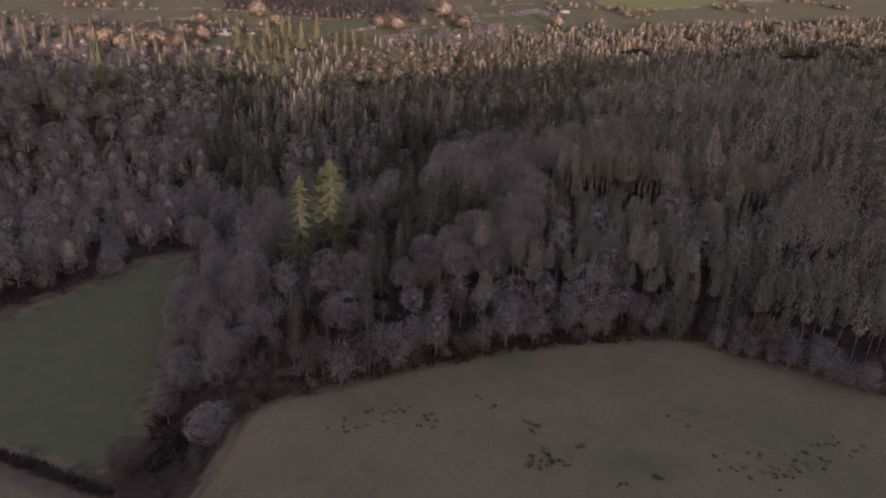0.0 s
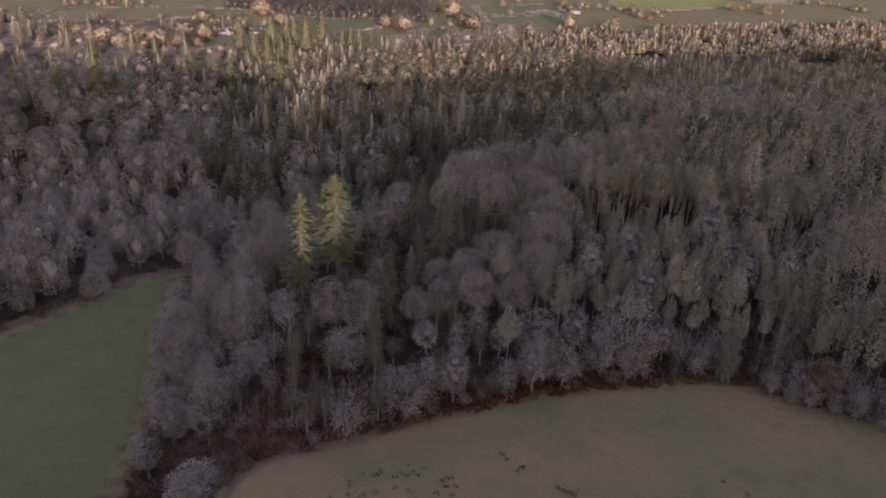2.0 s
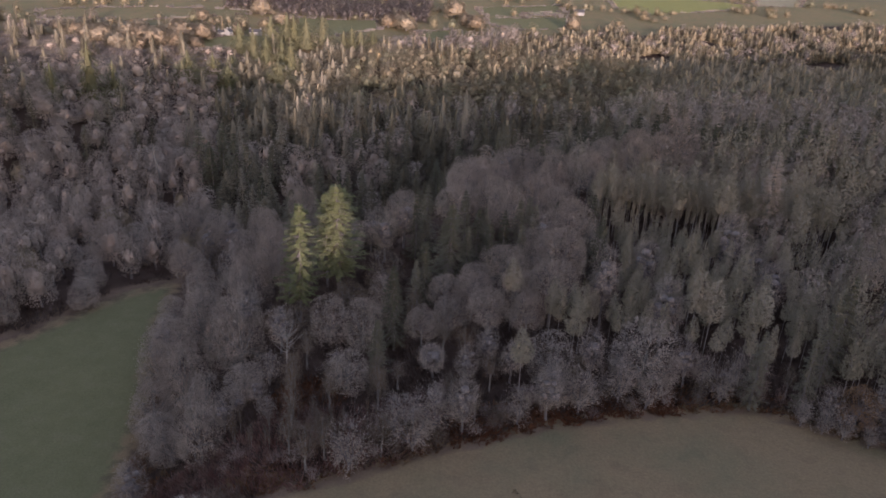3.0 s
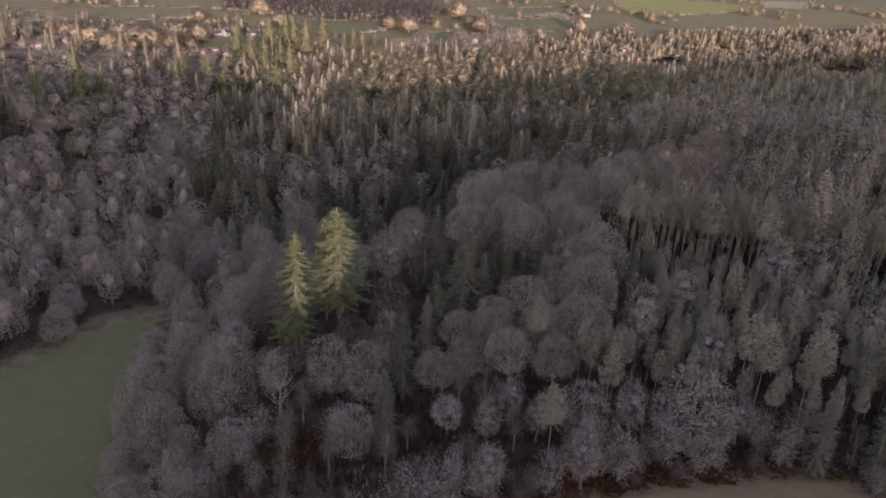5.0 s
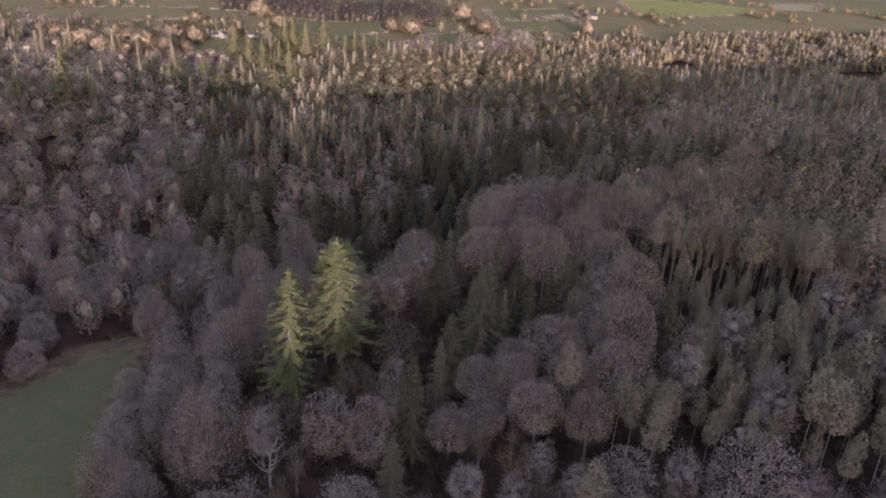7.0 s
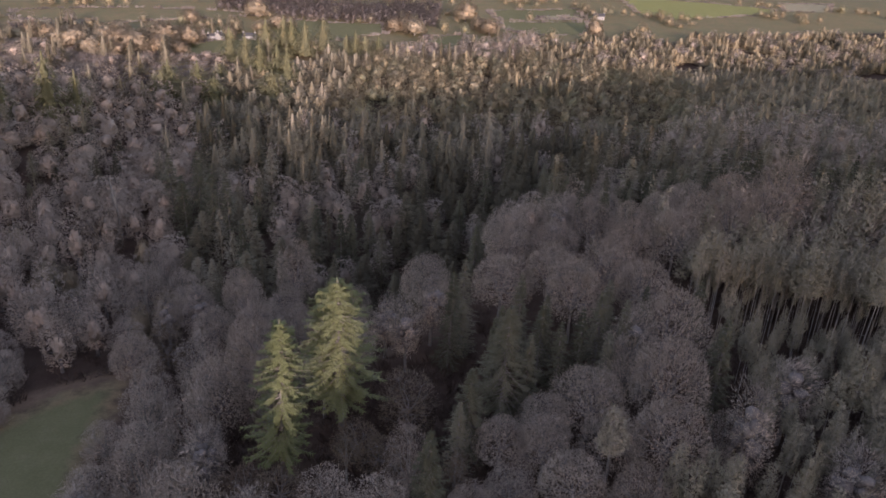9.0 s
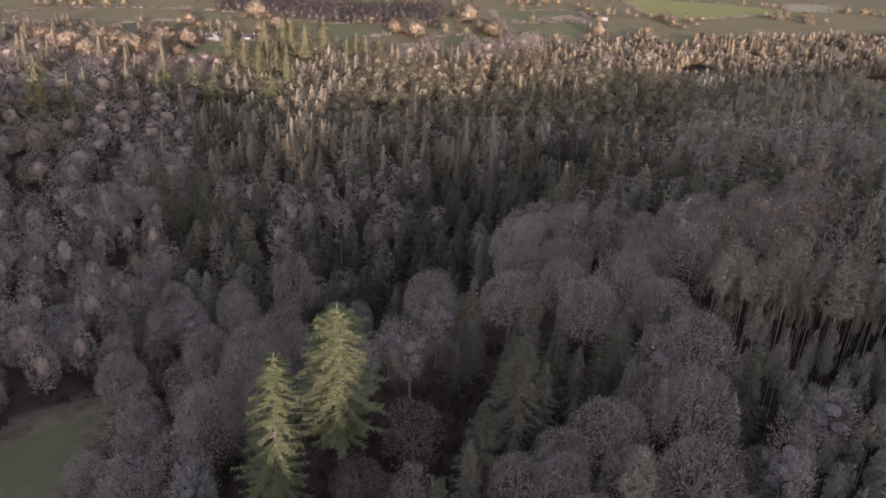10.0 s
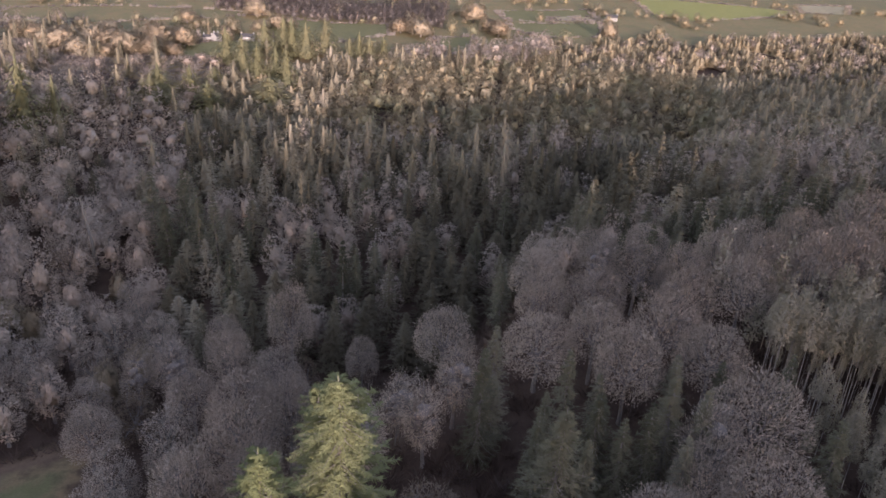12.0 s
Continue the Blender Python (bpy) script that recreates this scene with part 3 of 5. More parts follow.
stock("oak", [oak_tree(10 + n, 16, 13, 0.2 + 0.03 * (n % 3), 12 + n % 4, 330, 28, 0.44, 0.105, branch=2) for n in range(5)], M_BARK, M_TWIG, (16, 13))
stock("ash", [bare_tree(30 + n, 17, 7.5, 0.12, 170, 22, 0.56, 0.085, 7, clump=1.05, dense=10) for n in range(5)], M_BARK, M_TWIG, (17, 7.0))
stock("edge_oak", [oak_tree(15 + n, 16, 10, 0.0, 16, 300, 26, 0.44, 0.095, low=-0.95, branch=2) for n in range(3)], M_PALE_BARK, M_TWIG, (16, 10))
stock("birch", [bare_tree(50 + n, 13, 4.2 + 0.6 * n, 0.22, 100, 12, 0.8, 0.08, 5) for n in range(4)], M_PALE_BARK, M_BROWN, (13, 4.8))
stock("beech", [oak_tree(60 + n, 13, 9, 0.0, 11, 180, 18, 0.6, 0.13, low=-0.9, branch=2) for n in range(3)], M_BARK, M_BROWN, (13, 9))
stock("spruce", [whorl_tree(70 + n, 20, 8.4 + 1.0 * n, 0.08 + 0.03 * n, 25, 6, 18, 0.85, 0.2, 0.42, 0.9, stub=0.5, ragged=0.12) for n in range(4)], M_BARK, M_SPRUCE, (20, 9.5))
stock("pine", [pine_tree(90 + n, 20, 4.3 + 0.3 * n, 0.42 + 0.04 * n, 230, 10, 0.4, 0.2) for n in range(5)], M_PINE_BARK, M_PINE, (20, 4.4))
stock("row_pine", [pine_tree(180 + n, 20, 3.7, 0.6, 150, 8, 0.4, 0.16) for n in range(3)], M_PINE_BARK, M_PINE, (20, 3.7))
stock("fir", [whorl_tree(100 + n, 26, 11, 0.22, 36, 7, 46, 0.75, 0.17, 0.22, 0.42, 0.22, 1.5, ragged=0.35, crown_tip=0.45) for n in range(2)], M_BARK, M_FIR, (26, 11))
stock("thicket", [bare_tree(170 + n, 7, 4.2 + 0.5 * n, 0.0, 110, 12, 0.55, 0.06, 8, clump=0.9) for n in range(4)], M_BARK, M_TWIG, (7, 4.5))
stock("shrub", [bare_tree(110 + n, 3.2, 4.4, 0.0, 60, 10, 0.7, 0.08, 6) for n in range(3)], M_BARK, M_BROWN, (3.2, 4.4))
stock("holly", [oak_tree(115 + n, 5, 6, 0.0, 9, 120, 18, 0.3, 0.13, low=-0.9, branch=3) for n in range(2)], M_BARK, M_HOLLY, (5, 6))
stock("beech_mid", [oak_tree(65 + n, 13, 10, 0.0, 9, 150, 14, 0.62, 0.3, wood=False, low=-0.8, core=0.7, lift=0.6) for n in range(3)], M_BARK, M_GOLD, (13, 10))
stock("russet", [oak_tree(68, 13, 9, 0.0, 11, 180, 18, 0.55, 0.13, low=-0.9, branch=2)], M_BARK, M_RUSSET, (13, 9))
stock("pale_larch", [whorl_tree(88, 20, 6.0, 0.25, 26, 6, 16, 0.8, 0.14, 0.3, 0.7, 0.12, 1)], M_PALE_BARK, M_TWIG, (20, 6.0))
stock("oak_mid", [oak_tree(120 + n, 16, 13, 0.06, 8 + n % 2, 210, 18, 0.52, 0.26, wood=False, low=-0.8, core=0.45, lift=0.9) for n in range(4)], M_BARK, M_TWIG, (16, 13))
stock("ash_mid", [oak_tree(130 + n, 17, 7.5, 0.06, 9 + n, 120, 15, 0.52, 0.27, wood=False, low=-0.8, core=0.42) for n in range(4)], M_BARK, M_TWIG, (17, 7.2))
stock("spruce_mid", [whorl_tree(140 + n, 20, 7.0 + 0.6 * n, 0.08, 26, 7, 6, 1.1, 0.46, 0.36, 0.85, arm_wood=False, ragged=0.2) for n in range(4)], M_BARK, M_SPRUCE, (20, 7.2))
stock("spruce_far", [shaggy_cone(145 + n, 20, 11, 0.03, 1000, 1.3, 0.5, 0.8 + 0.12 * n, (8, 8)) for n in range(3)], M_BARK, M_FAR_FIR, (20, 8))
stock("pine_mid", [pine_tree(160 + n, 20, 4.6 + 0.3 * n, 0.42, 110, 7, 0.6, 0.3) for n in range(4)], M_PINE_BARK, M_PINE, (20, 4.8))

KINDS = {
    "oak": ("oak_tree", "leafless grey oak with a wide rounded crown", "tree"),
    "edge_oak": ("oak_tree", "tall grey oak with branches to the ground beside the green field", "tree"),
    "ash": ("ash_tree", "tall leafless ash with a narrow grey crown", "tree"),
    "birch": ("birch_tree", "slender bare birch with a pale stem", "tree"),
    "beech": ("beech_tree", "bare tree that keeps some withered brown leaves", "tree"),
    "russet": ("beech_tree", "orange-brown beech that keeps its withered leaves", "tree"),
    "spruce": ("spruce_tree", "dark green spruce with drooping arms", "tree"),
    "pale_larch": ("larch_tree", "very tall pale larch above the pines", "tree"),
    "pine": ("pine_tree", "plantation pine with a long bare stem and small olive crown", "tree"),
    "row_pine": ("pine_tree", "pine at the clearing with a tall bare pinkish stem", "tree"),
    "fir": ("fir_tree", "tall yellow-green fir standing above the leafless wood", "tree"),
    "thicket": ("hazel_bush", "leafless many-stemmed hazel at the edge of the wood", "bush"),
    "holly": ("holly_bush", "dark evergreen holly bush between two fields", "bush"),
    "shrub": ("shrub", "low leafless brown shrub at the edge of the wood", "shrub"),
}
rng = random.Random(7)
TREES = []


def plant(kind, x, y, high, label="", turn=None, grade="", variant=None, spread=1.0, wide=None):
    """One tree of that height and crown width, standing on the ground, with its trunk and crown as parts."""
    meshes, (size, across) = STOCK[kind + grade][rng.randrange(len(STOCK[kind + grade])) if variant is None else variant]
    name, words, category = KINDS[kind]
    root = tagged(new(name), label or words, category, f"{category}s of the wood")
    s = high / size
    w = s * spread if wide is None else wide / across
    root.matrix_world = pose(x, y, float(ground_z(x, y)), 0, 0, rng.uniform(0, 360) if turn is None else turn) @ Matrix.Diagonal((w, w, s, 1))
    for part_name, me in zip(("trunk", "crown"), meshes):
        new(part_name, me).parent = root
    TREES.append((x, y, 0.8 * w * across))
    return root


# ---- trees that stand out, one by one: kind, place, height of the top above the sea of the map ----
def topped(kind, x, y, top, label="", **more):
    return plant(kind, x, y, top - float(ground_z(x, y)), label, **more)


topped("fir", -21.4, 172.0, 29.4, "tallest yellow-green fir, sunlit above the leafless wood", variant=0, turn=20, wide=14.2)
topped("fir", -27.9, 159.5, 28.6, "yellow-green fir, sunlit beside a taller one", variant=1, turn=80, wide=10.5)
topped("fir", -24.6, 174.5, 26.3, "slim yellow-green fir close behind a taller one", variant=1, turn=200, wide=8.0)
topped("spruce", -6.4, 148.6, 20.8, "green spruce with a pale tip among grey leafless trees", wide=8.5)
topped("spruce", 4.3, 173.8, 25.9, "broad grey-green spruce with long drooping arms", variant=3, wide=12)
topped("spruce", -4.6, 190.6, 23.6, "dark spruce with a pale pointed tip", wide=8.5)
for x, y, top, wide in ((-2.1, 195.1, 16, 7), (8.4, 177, 19.5, 7), (14.2, 181.4, 19.6, 6.5), (11.2, 184.8, 21.2, 7.5), (17.6, 181.8, 22.1, 6.5), (21.7, 186.6, 23.6, 7), (24.9, 184, 23.4, 8), (21.8, 178.4, 19.8, 6.5), (-1, 165.7, 19.4, 7.5), (-2.7, 161.6, 16.1, 5.5), (38, 266, 22.4, 7.5), (33, 268, 20, 7), (43.5, 264, 21.5, 7)):
    topped("spruce", x, y, top, "dark green spruce among domed grey oaks", wide=1.12 * wide)
topped("oak", -10.0, 224.6, 12.2, "domed grey oak standing alone in a dark gap", wide=13, variant=0)
topped("oak", -27.4, 236.0, -2.0, "small domed oak in a dark gap", wide=8)
# the stand of domed oaks on the rise
for x, y, top, wide in ((8.5, 238, 19, 12.5), (15.6, 256, 15.5, 12), (24.6, 253, 19.6, 13), (29.1, 237, 22.8, 12.5), (37, 235, 24.5, 12), (45.5, 224.7, 27, 12.5), (6, 208.7, 19.9, 13.5), (19.3, 201, 22.6, 12), (28.1, 212.5, 23.3, 13), (34, 205.5, 22, 12), (16, 212, 21.9, 11.5), (18.5, 226, 21.5, 12.5), (34, 222, 24, 12), (35, 254, 21.5, 12), (46, 240, 26, 12)):
    topped("oak", x, y, top, "domed grey oak in a dense stand", wide=wide)
for x, y, top, wide in ((52.6, 233, 29, 12), (58.7, 228, 31, 12), (76, 243, 35, 17), (67.5, 231.5, 32, 13), (63, 243, 31, 12), (54, 246, 27, 12), (34.5, 188.5, 23.6, 14)):
    topped("oak", x, y, top, "pale domed oak beside the pines", wide=wide)
# grey oaks and ashes in the middle of the wood
for x, y, top, wide in ((17.5, 170, 17.9, 11.5), (25.2, 179, 18.6, 10), (30, 172, 22.6, 13), (10.6, 168, 13.8, 9.5), (3.8, 163, 12.6, 9), (27, 160.3, 18.9, 12), (9.8, 161.5, 14.6, 9), (13.3, 154, 14, 10), (-0.8, 150, 10.8, 8), (20.8, 150.5, 15.5, 8), (4.5, 154, 10.5, 8), (20, 163, 15, 10)):
    topped("oak", x, y, top, "grey domed oak in the middle of the wood", wide=wide)
topped("ash", 38.2, 159.8, 23.6, "tall pale ash among the pines", wide=7)
topped("ash", 26.5, 183.5, 21.9, wide=8)
topped("edge_oak", 43.0, 140.3, 15.9, "round grey oak at the edge of the dull field", wide=15, variant=1)
topped("edge_oak", 25.0, 140.8, 11.6, "smaller grey oak at the edge of the dull field", wide=10)
topped("edge_oak", -19.8, 150.0, 13.2, "pale grey oak with a tall crown", wide=9)
topped("edge_oak", -13.0, 148.5, 13.4, "pale grey oak with a tall crown", wide=8.5)
topped("edge_oak", -14.3, 134.5, 8.8, "low grey oak in front of taller ones", wide=8.5)
topped("birch", -4.5, 135.5, 6.6, "slim pale birch in front of the oaks", wide=3.6)
topped("ash", 2.0, 140.0, 8.5, "leafless grey tree above the bracken", wide=5.5)
for x, y, top, wide in ((-33.5, 159, 4.5, 8), (-27.5, 155.5, 8, 8), (-18, 166, 9, 8), (-10.5, 173, 14, 10), (-14.5, 163, 8, 7)):
    topped("beech", x, y, top, "olive-brown bush below tall firs", wide=wide)
# the wood's flank along the green field
for x, y, top, wide in ((-54.2, 170.7, 2.8, 11), (-51, 164, 5.5, 11), (-56.8, 204.6, -1.6, 11), (-38.7, 149.5, 12.6, 11), (-47.5, 141, 6.2, 10), (-51.2, 147, 7.5, 9), (-34, 137, 3.0, 8.5), (-44, 155, 8, 10), (-59, 184, 1, 10), (-63, 194, -1.5, 9), (-42, 135, 3, 8), (-46.5, 173, 7.5, 11), (-53, 137, -1, 9), (-49.5, 130.5, -4, 8), (-57, 151, 0.5, 9), (-45.5, 127, -5, 7), (-61, 166, -2.5, 9), (-65, 179, -4, 8)):
    topped("edge_oak", x, y, top, wide=wide)
for x, y, top, wide in ((-44.2, 205.7, 7.3, 14), (-42.3, 221, 3.2, 12), (-41, 193.8, 10, 13), (-46, 184, 8, 12), (-52.2, 224.4, 4.6, 10), (-67.8, 230, -2.9, 11), (-44.3, 242.7, 5.7, 11), (-36, 206, 7.5, 11), (-36, 184, 10, 11), (-57, 216, 0, 11), (-58, 238, 0, 10)):
    topped("oak", x, y, top, "rounded grey oak below the firs", wide=wide)
# the valley beyond the green field
for x, y, top, wide in ((-85, 243, -2.3, 11), (-85.2, 257, -3.9, 10), (-91, 222, -4, 9), (-85, 232, -4.5, 7.5), (-100, 248, -4, 10), (-107, 230, -4.7, 12), (-90, 264, -4.5, 10), (-97.4, 200, -5, 9), (-100.7, 207, -3.5, 8), (-93, 189, -5, 8.5), (-78.7, 218.4, -4.8, 9), (-112, 216, -5, 11), (-76, 246, -4, 10), (-98, 233, -6, 10)):
    topped("edge_oak", x, y, top, "pale grey oak in the valley wood", wide=wide)
topped("beech", -67.5, 213.5, -3.4, "olive-brown tree at the corner of the green field", wide=10)
topped("beech", -113.0, 277.0, 0.5, "russet tree beside a dead pale stem", wide=13)
for x, y, top, wide in ((-110, 276, 3.5, 8), (-115, 266, 4.5, 9), (-102, 299, 2.7, 9), (-53.7, 304, 4, 8), (-57.5, 299, 6, 7.5), (-18.8, 340, 6.3, 11), (-30, 342, 3.5, 13), (-25.6, 312, -1, 8)):
    topped("ash", x, y, top, "pale leafless tree among dark conifers", wide=wide, grade="_mid")
for x, y, top, wide in ((-82, 290.5, 12, 8.5), (-76.5, 289, 10, 8), (-91.4, 291, 7.6, 9.5), (-69.6, 296, 1.6, 5), (-39.6, 329, 8, 9), (7, 312, 10.5, 6), (-1.4, 300, 2.7, 7), (-100, 302, 12, 9), (-91, 304, 12.5, 9), (-37.2, 270.4, 7, 6), (-34, 274, 3, 6), (-47, 283, 3, 7), (-30, 284, 1, 7), (-64, 262, 5, 7)):
    topped("spruce", x, y, top, "tall grey-green spruce in the valley", wide=wide, grade="_mid")
# pines and spruces towards the rise
for x, y, top, wide in ((59.5, 172.7, 22.9, 4.5), (70, 164.4, 22, 5), (58, 150, 21, 5), (54.6, 150.7, 22.4, 4.5), (65.2, 147.7, 20.5, 5), (68.5, 150.5, 19.4, 5), (63.9, 200.4, 28.9, 6), (61.4, 214, 28.6, 5.5), (74.8, 196.7, 30.1, 6), (29.8, 146.4, 16.9, 4.5), (94.5, 193, 26.7, 6)):
    topped("pine", x, y, top, "tall olive pine standing out of the plantation", wide=wide)
for x, y, top, wide in ((71, 133.8, 19.3, 6), (61.8, 134, 17.9, 7)):
    topped("spruce", x, y, top, "ragged grey-green spruce at the edge of the dull field", wide=wide)
topped("pale_larch", 88.5, 199.5, 35.8, wide=10)
topped("ash", 76.7, 177.0, 17.0, "grey leafless tree among the pines", wide=7)
topped("spruce", 82.3, 145.3, 24.4, "tall grey-green spruce above the pines", wide=8)
topped("spruce", 77.5, 140.5, 22.0, "tall grey-green spruce above the pines", wide=7)
topped("oak", 103.6, 166.0, 32.0, "wide pale oak above the pines", wide=16)
topped("russet", 80.0, 130.5, 9.5, "orange-brown beech at the edge of the dull field", wide=7.5)
for x, y, high in ((73, 128.5, 5), (76, 127, 6), (79.5, 125, 5), (83, 123.5, 6.5), (86.5, 121, 6), (89, 119, 7), (92, 117.5, 6), (70, 130.5, 5.5), (85, 126, 7), (95, 115.5, 6.5), (90, 123, 8)):
    plant("thicket", x, y, high, "pale leafless bush along the dull field", spread=1.1)
topped("birch", 8.0, 140.0, 15.5, "slender birch with a tall pale stem", wide=4)

# an open, half-dead tree in front of the firs, and another at the bracken
for x, y, top, seed in ((-27.2, 142.2, 9.4, 3), (-3.0, 131.5, 2.5, 4)):
    bare = Plant(seed)
    tall = top - float(ground_z(x, y))
    trunk_top = Vector((0.3, 0.2, 0.75 * tall))
    bare.tube([Vector((0, 0, -0.5)), Vector((0.1, 0, 0.35 * tall)), trunk_top], [0.26, 0.2, 0.1], 6)
    for k in range(16):
        a, u = k * 2.4 + bare.r.uniform(-0.3, 0.3), bare.r.uniform(0.4, 1.0)
        base = Vector((0, 0, 0)).lerp(trunk_top, u)
        tip = base + Vector((math.cos(a) * 0.28, math.sin(a) * 0.28, 0.26)) * (tall * bare.r.uniform(0.6, 1.0))
        mid = base.lerp(tip, 0.5) + Vector((0, 0, -0.3))
        bare.tube([base, mid, tip], [0.11, 0.08, 0.03], 4)
        for _ in range(4):
            w = (tip - mid).normalized() + Vector((bare.r.gauss(0, 0.5), bare.r.gauss(0, 0.5), bare.r.gauss(0.2, 0.4)))
            q = mid.lerp(tip, bare.r.uniform(0.2, 1.0))
            bare.tube([q, q + w * (0.09 * tall)], [0.045, 0.015], 3)
    bare_me, _ = bare.meshes("open_tree", M_PINE_BARK, M_TWIG)
    open_tree = tagged(new("dead_tree"), "half-dead pale tree with open crooked branches", "dead tree")
    open_tree.matrix_world = pose(x, y, float(ground_z(x, y)))
    new("trunk", bare_me).parent = open_tree
    TREES.append((x, y, 5.0))

for x, y, high, kind in ((8.5, 137.5, 9, "ash"), (12.5, 143, 10, "ash"), (5.5, 132.5, 7, "birch"), (13, 136, 9, "birch"), (-8, 133, 6.5, "beech"), (17, 139, 10, "ash"), (33, 141, 12, "ash"), (51, 140, 11, "ash")):
    plant(kind, x, y, high, "small leafless tree inside the wood edge", spread=1.1)
for n in range(12):
    gx, gy = -34 + 5.6 * (n % 4) + rng.uniform(-1.6, 1.6), 126 + 5.0 * (n // 4) + rng.uniform(-1.6, 1.6)
    if not inside(BARE_SLOPE, gx, gy) and math.hypot(gx + 21, gy - 131) > 6:
        plant(rng.choice(("ash", "thicket", "birch")), gx, gy, rng.uniform(5, 8), "small leafless tree above the bracken", spread=rng.uniform(0.9, 1.2))
for n in range(20):
    plant("birch", rng.uniform(-33, -8), 116.5 + rng.uniform(0, 8), rng.uniform(4.5, 8), "thin pale birch on the bracken slope", spread=rng.uniform(0.35, 0.6))

topped("spruce", -172.0, 361.0, 35.3, "tall sunlit spruce on the valley side", grade="_far", wide=14)
topped("spruce", -166.0, 372.0, 26.0, "sunlit spruce on the valley side", grade="_far", wide=9)
topped("spruce", -186.0, 352.0, 26.0, "sunlit spruce on the valley side", grade="_far", wide=10)
for x, y, high, wide in ((-137, 572, 25, 10), (-127, 582, 27, 9), (-121, 580, 26, 10), (-111, 577, 24, 10), (-102, 597, 24, 12), (-151, 536, 22, 9), (-137, 522, 23, 10), (-123, 503, 24, 9), (-113, 505, 23, 8), (-104, 492, 26, 9), (-103, 452, 20, 14), (-154, 441, 17, 9), (-143, 453, 18, 8), (-152, 427, 15, 9), (-129, 437, 18, 10), (-139, 478, 13, 7), (-82, 575, 17, 7), (-68, 569, 19, 8), (-75, 572, 21, 7), (-60, 580, 17, 8)):
    plant("spruce", x, y, high, "sunlit green spruce towards the far meadows", grade="_far", wide=1.75 * wide)
for x, y, high, wide in ((-199, 506, 15, 1.3), (-187, 514, 12, 1.5), (-211, 515, 16, 1.2), (-195, 543, 17, 1.2), (-204, 553, 16, 1.1), (-184, 556, 14, 1.1), (-195, 573, 11, 1.3), (-256, 555, 11, 1.4), (-268, 561, 9, 1.3), (-175, 692, 17, 1.2),
                         (2, 762, 20, 1.1), (-41, 678, 16, 1.1), (117, 722, 16, 0.8), (-205, 495, 8, 1.6), (-178, 520, 9, 1.5), (-222, 498, 11, 1.4), (-171, 600, 10, 1.0), (-158, 640, 9, 1.4), (-238, 512, 14, 1.3), (-251, 520, 12, 1.3), (-228, 530, 15, 1.2), (-272, 548, 12, 1.4), (-290, 560, 11, 1.4), (-240, 575, 12, 1.3), (-213, 640, 12, 1.2), (-150, 660, 12, 1.3), (-143, 668, 10, 1.3), (-58, 690, 13, 1.3), (-48, 690, 15, 1.2), (22, 700, 14, 1.3), (14, 716, 13, 1.2)):
    plant("beech", x, y, high, "sunlit amber tree by the far meadows", grade="_mid", spread=1.55 * wide)

plant("oak", -290, 606, 13, "pale grey tree in a far meadow", grade="_mid")

# a dead stem over the valley wood
snag = Plant(5)
sx, sy = -111.0, 285.0
foot = float(ground_z(sx, sy))
snag.tube([Vector((0, 0, -0.5)), Vector((0.4, 0, 9)), Vector((-0.6, 0, 16)), Vector((-1.2, 0, 22))], [0.5, 0.42, 0.33, 0.22], 7)
for k in range(7):
    a, z = k * 2.4, 9 + 1.7 * k
    snag.tube([Vector((0.1 - 0.06 * k, 0, z)), Vector((math.cos(a) * 1.7, math.sin(a) * 1.7, z + 0.9))], [0.12, 0.04], 4)
snag_me, _ = snag.meshes("snag", M_PALE_BARK, M_TWIG)
dead = tagged(new("dead_tree"), "dead pale broken stem standing over the wood", "dead tree")
dead.matrix_world = pose(sx, sy, foot)
new("trunk", snag_me).parent = dead

# ---- the rest of the near wood ----
RIDE = [(42, 199.5), (66, 196), (104, 190), (104, 198), (66, 204), (42, 207)]
cell = {}


def far_enough(x, y, gap):
    c = 4.0
    i, j, n = int(x // c), int(y // c), int(gap // c) + 1
    return all((x - a) ** 2 + (y - b) ** 2 >= (gap * 0.5 + g * 0.5) ** 2 for u in range(i - n - 1, i + n + 2) for w in range(j - n - 1, j + n + 2) for a, b, g in cell.get((u, w), ()))


def take(x, y, gap):
    cell.setdefault((int(x // 4.0), int(y // 4.0)), []).append((x, y, gap))


# the first rows of pines behind the ride
for row in range(4):
    for n in range(34):
        x = 45 + 1.8 * n + 0.9 * (row % 2) + rng.uniform(-0.4, 0.4)
        y = 206 - 0.15 * (x - 43) + 2.3 * row + rng.uniform(-0.5, 0.5)
        if (n + row) % 2:
            plant("row_pine", x, y, rng.uniform(14.5, 16.5), "slim suppressed pine with a bare pinkish stem", wide=1.3)
        else:
            plant("row_pine", x, y, 22.5 * rng.uniform(0.92, 1.06), wide=3.7)
for x, y, room in TREES:
    take(x, y, room)


def seen_wide(x, y, more=0.0):
    return abs(x - 6) < 0.645 * (y + 4) + 14 + more


def edge_line(y):
    return float(np.interp(y, [60, 110, 170, 215, 270, 320, 400], [-30, -33, -38, -13, 12, 45, 100]))


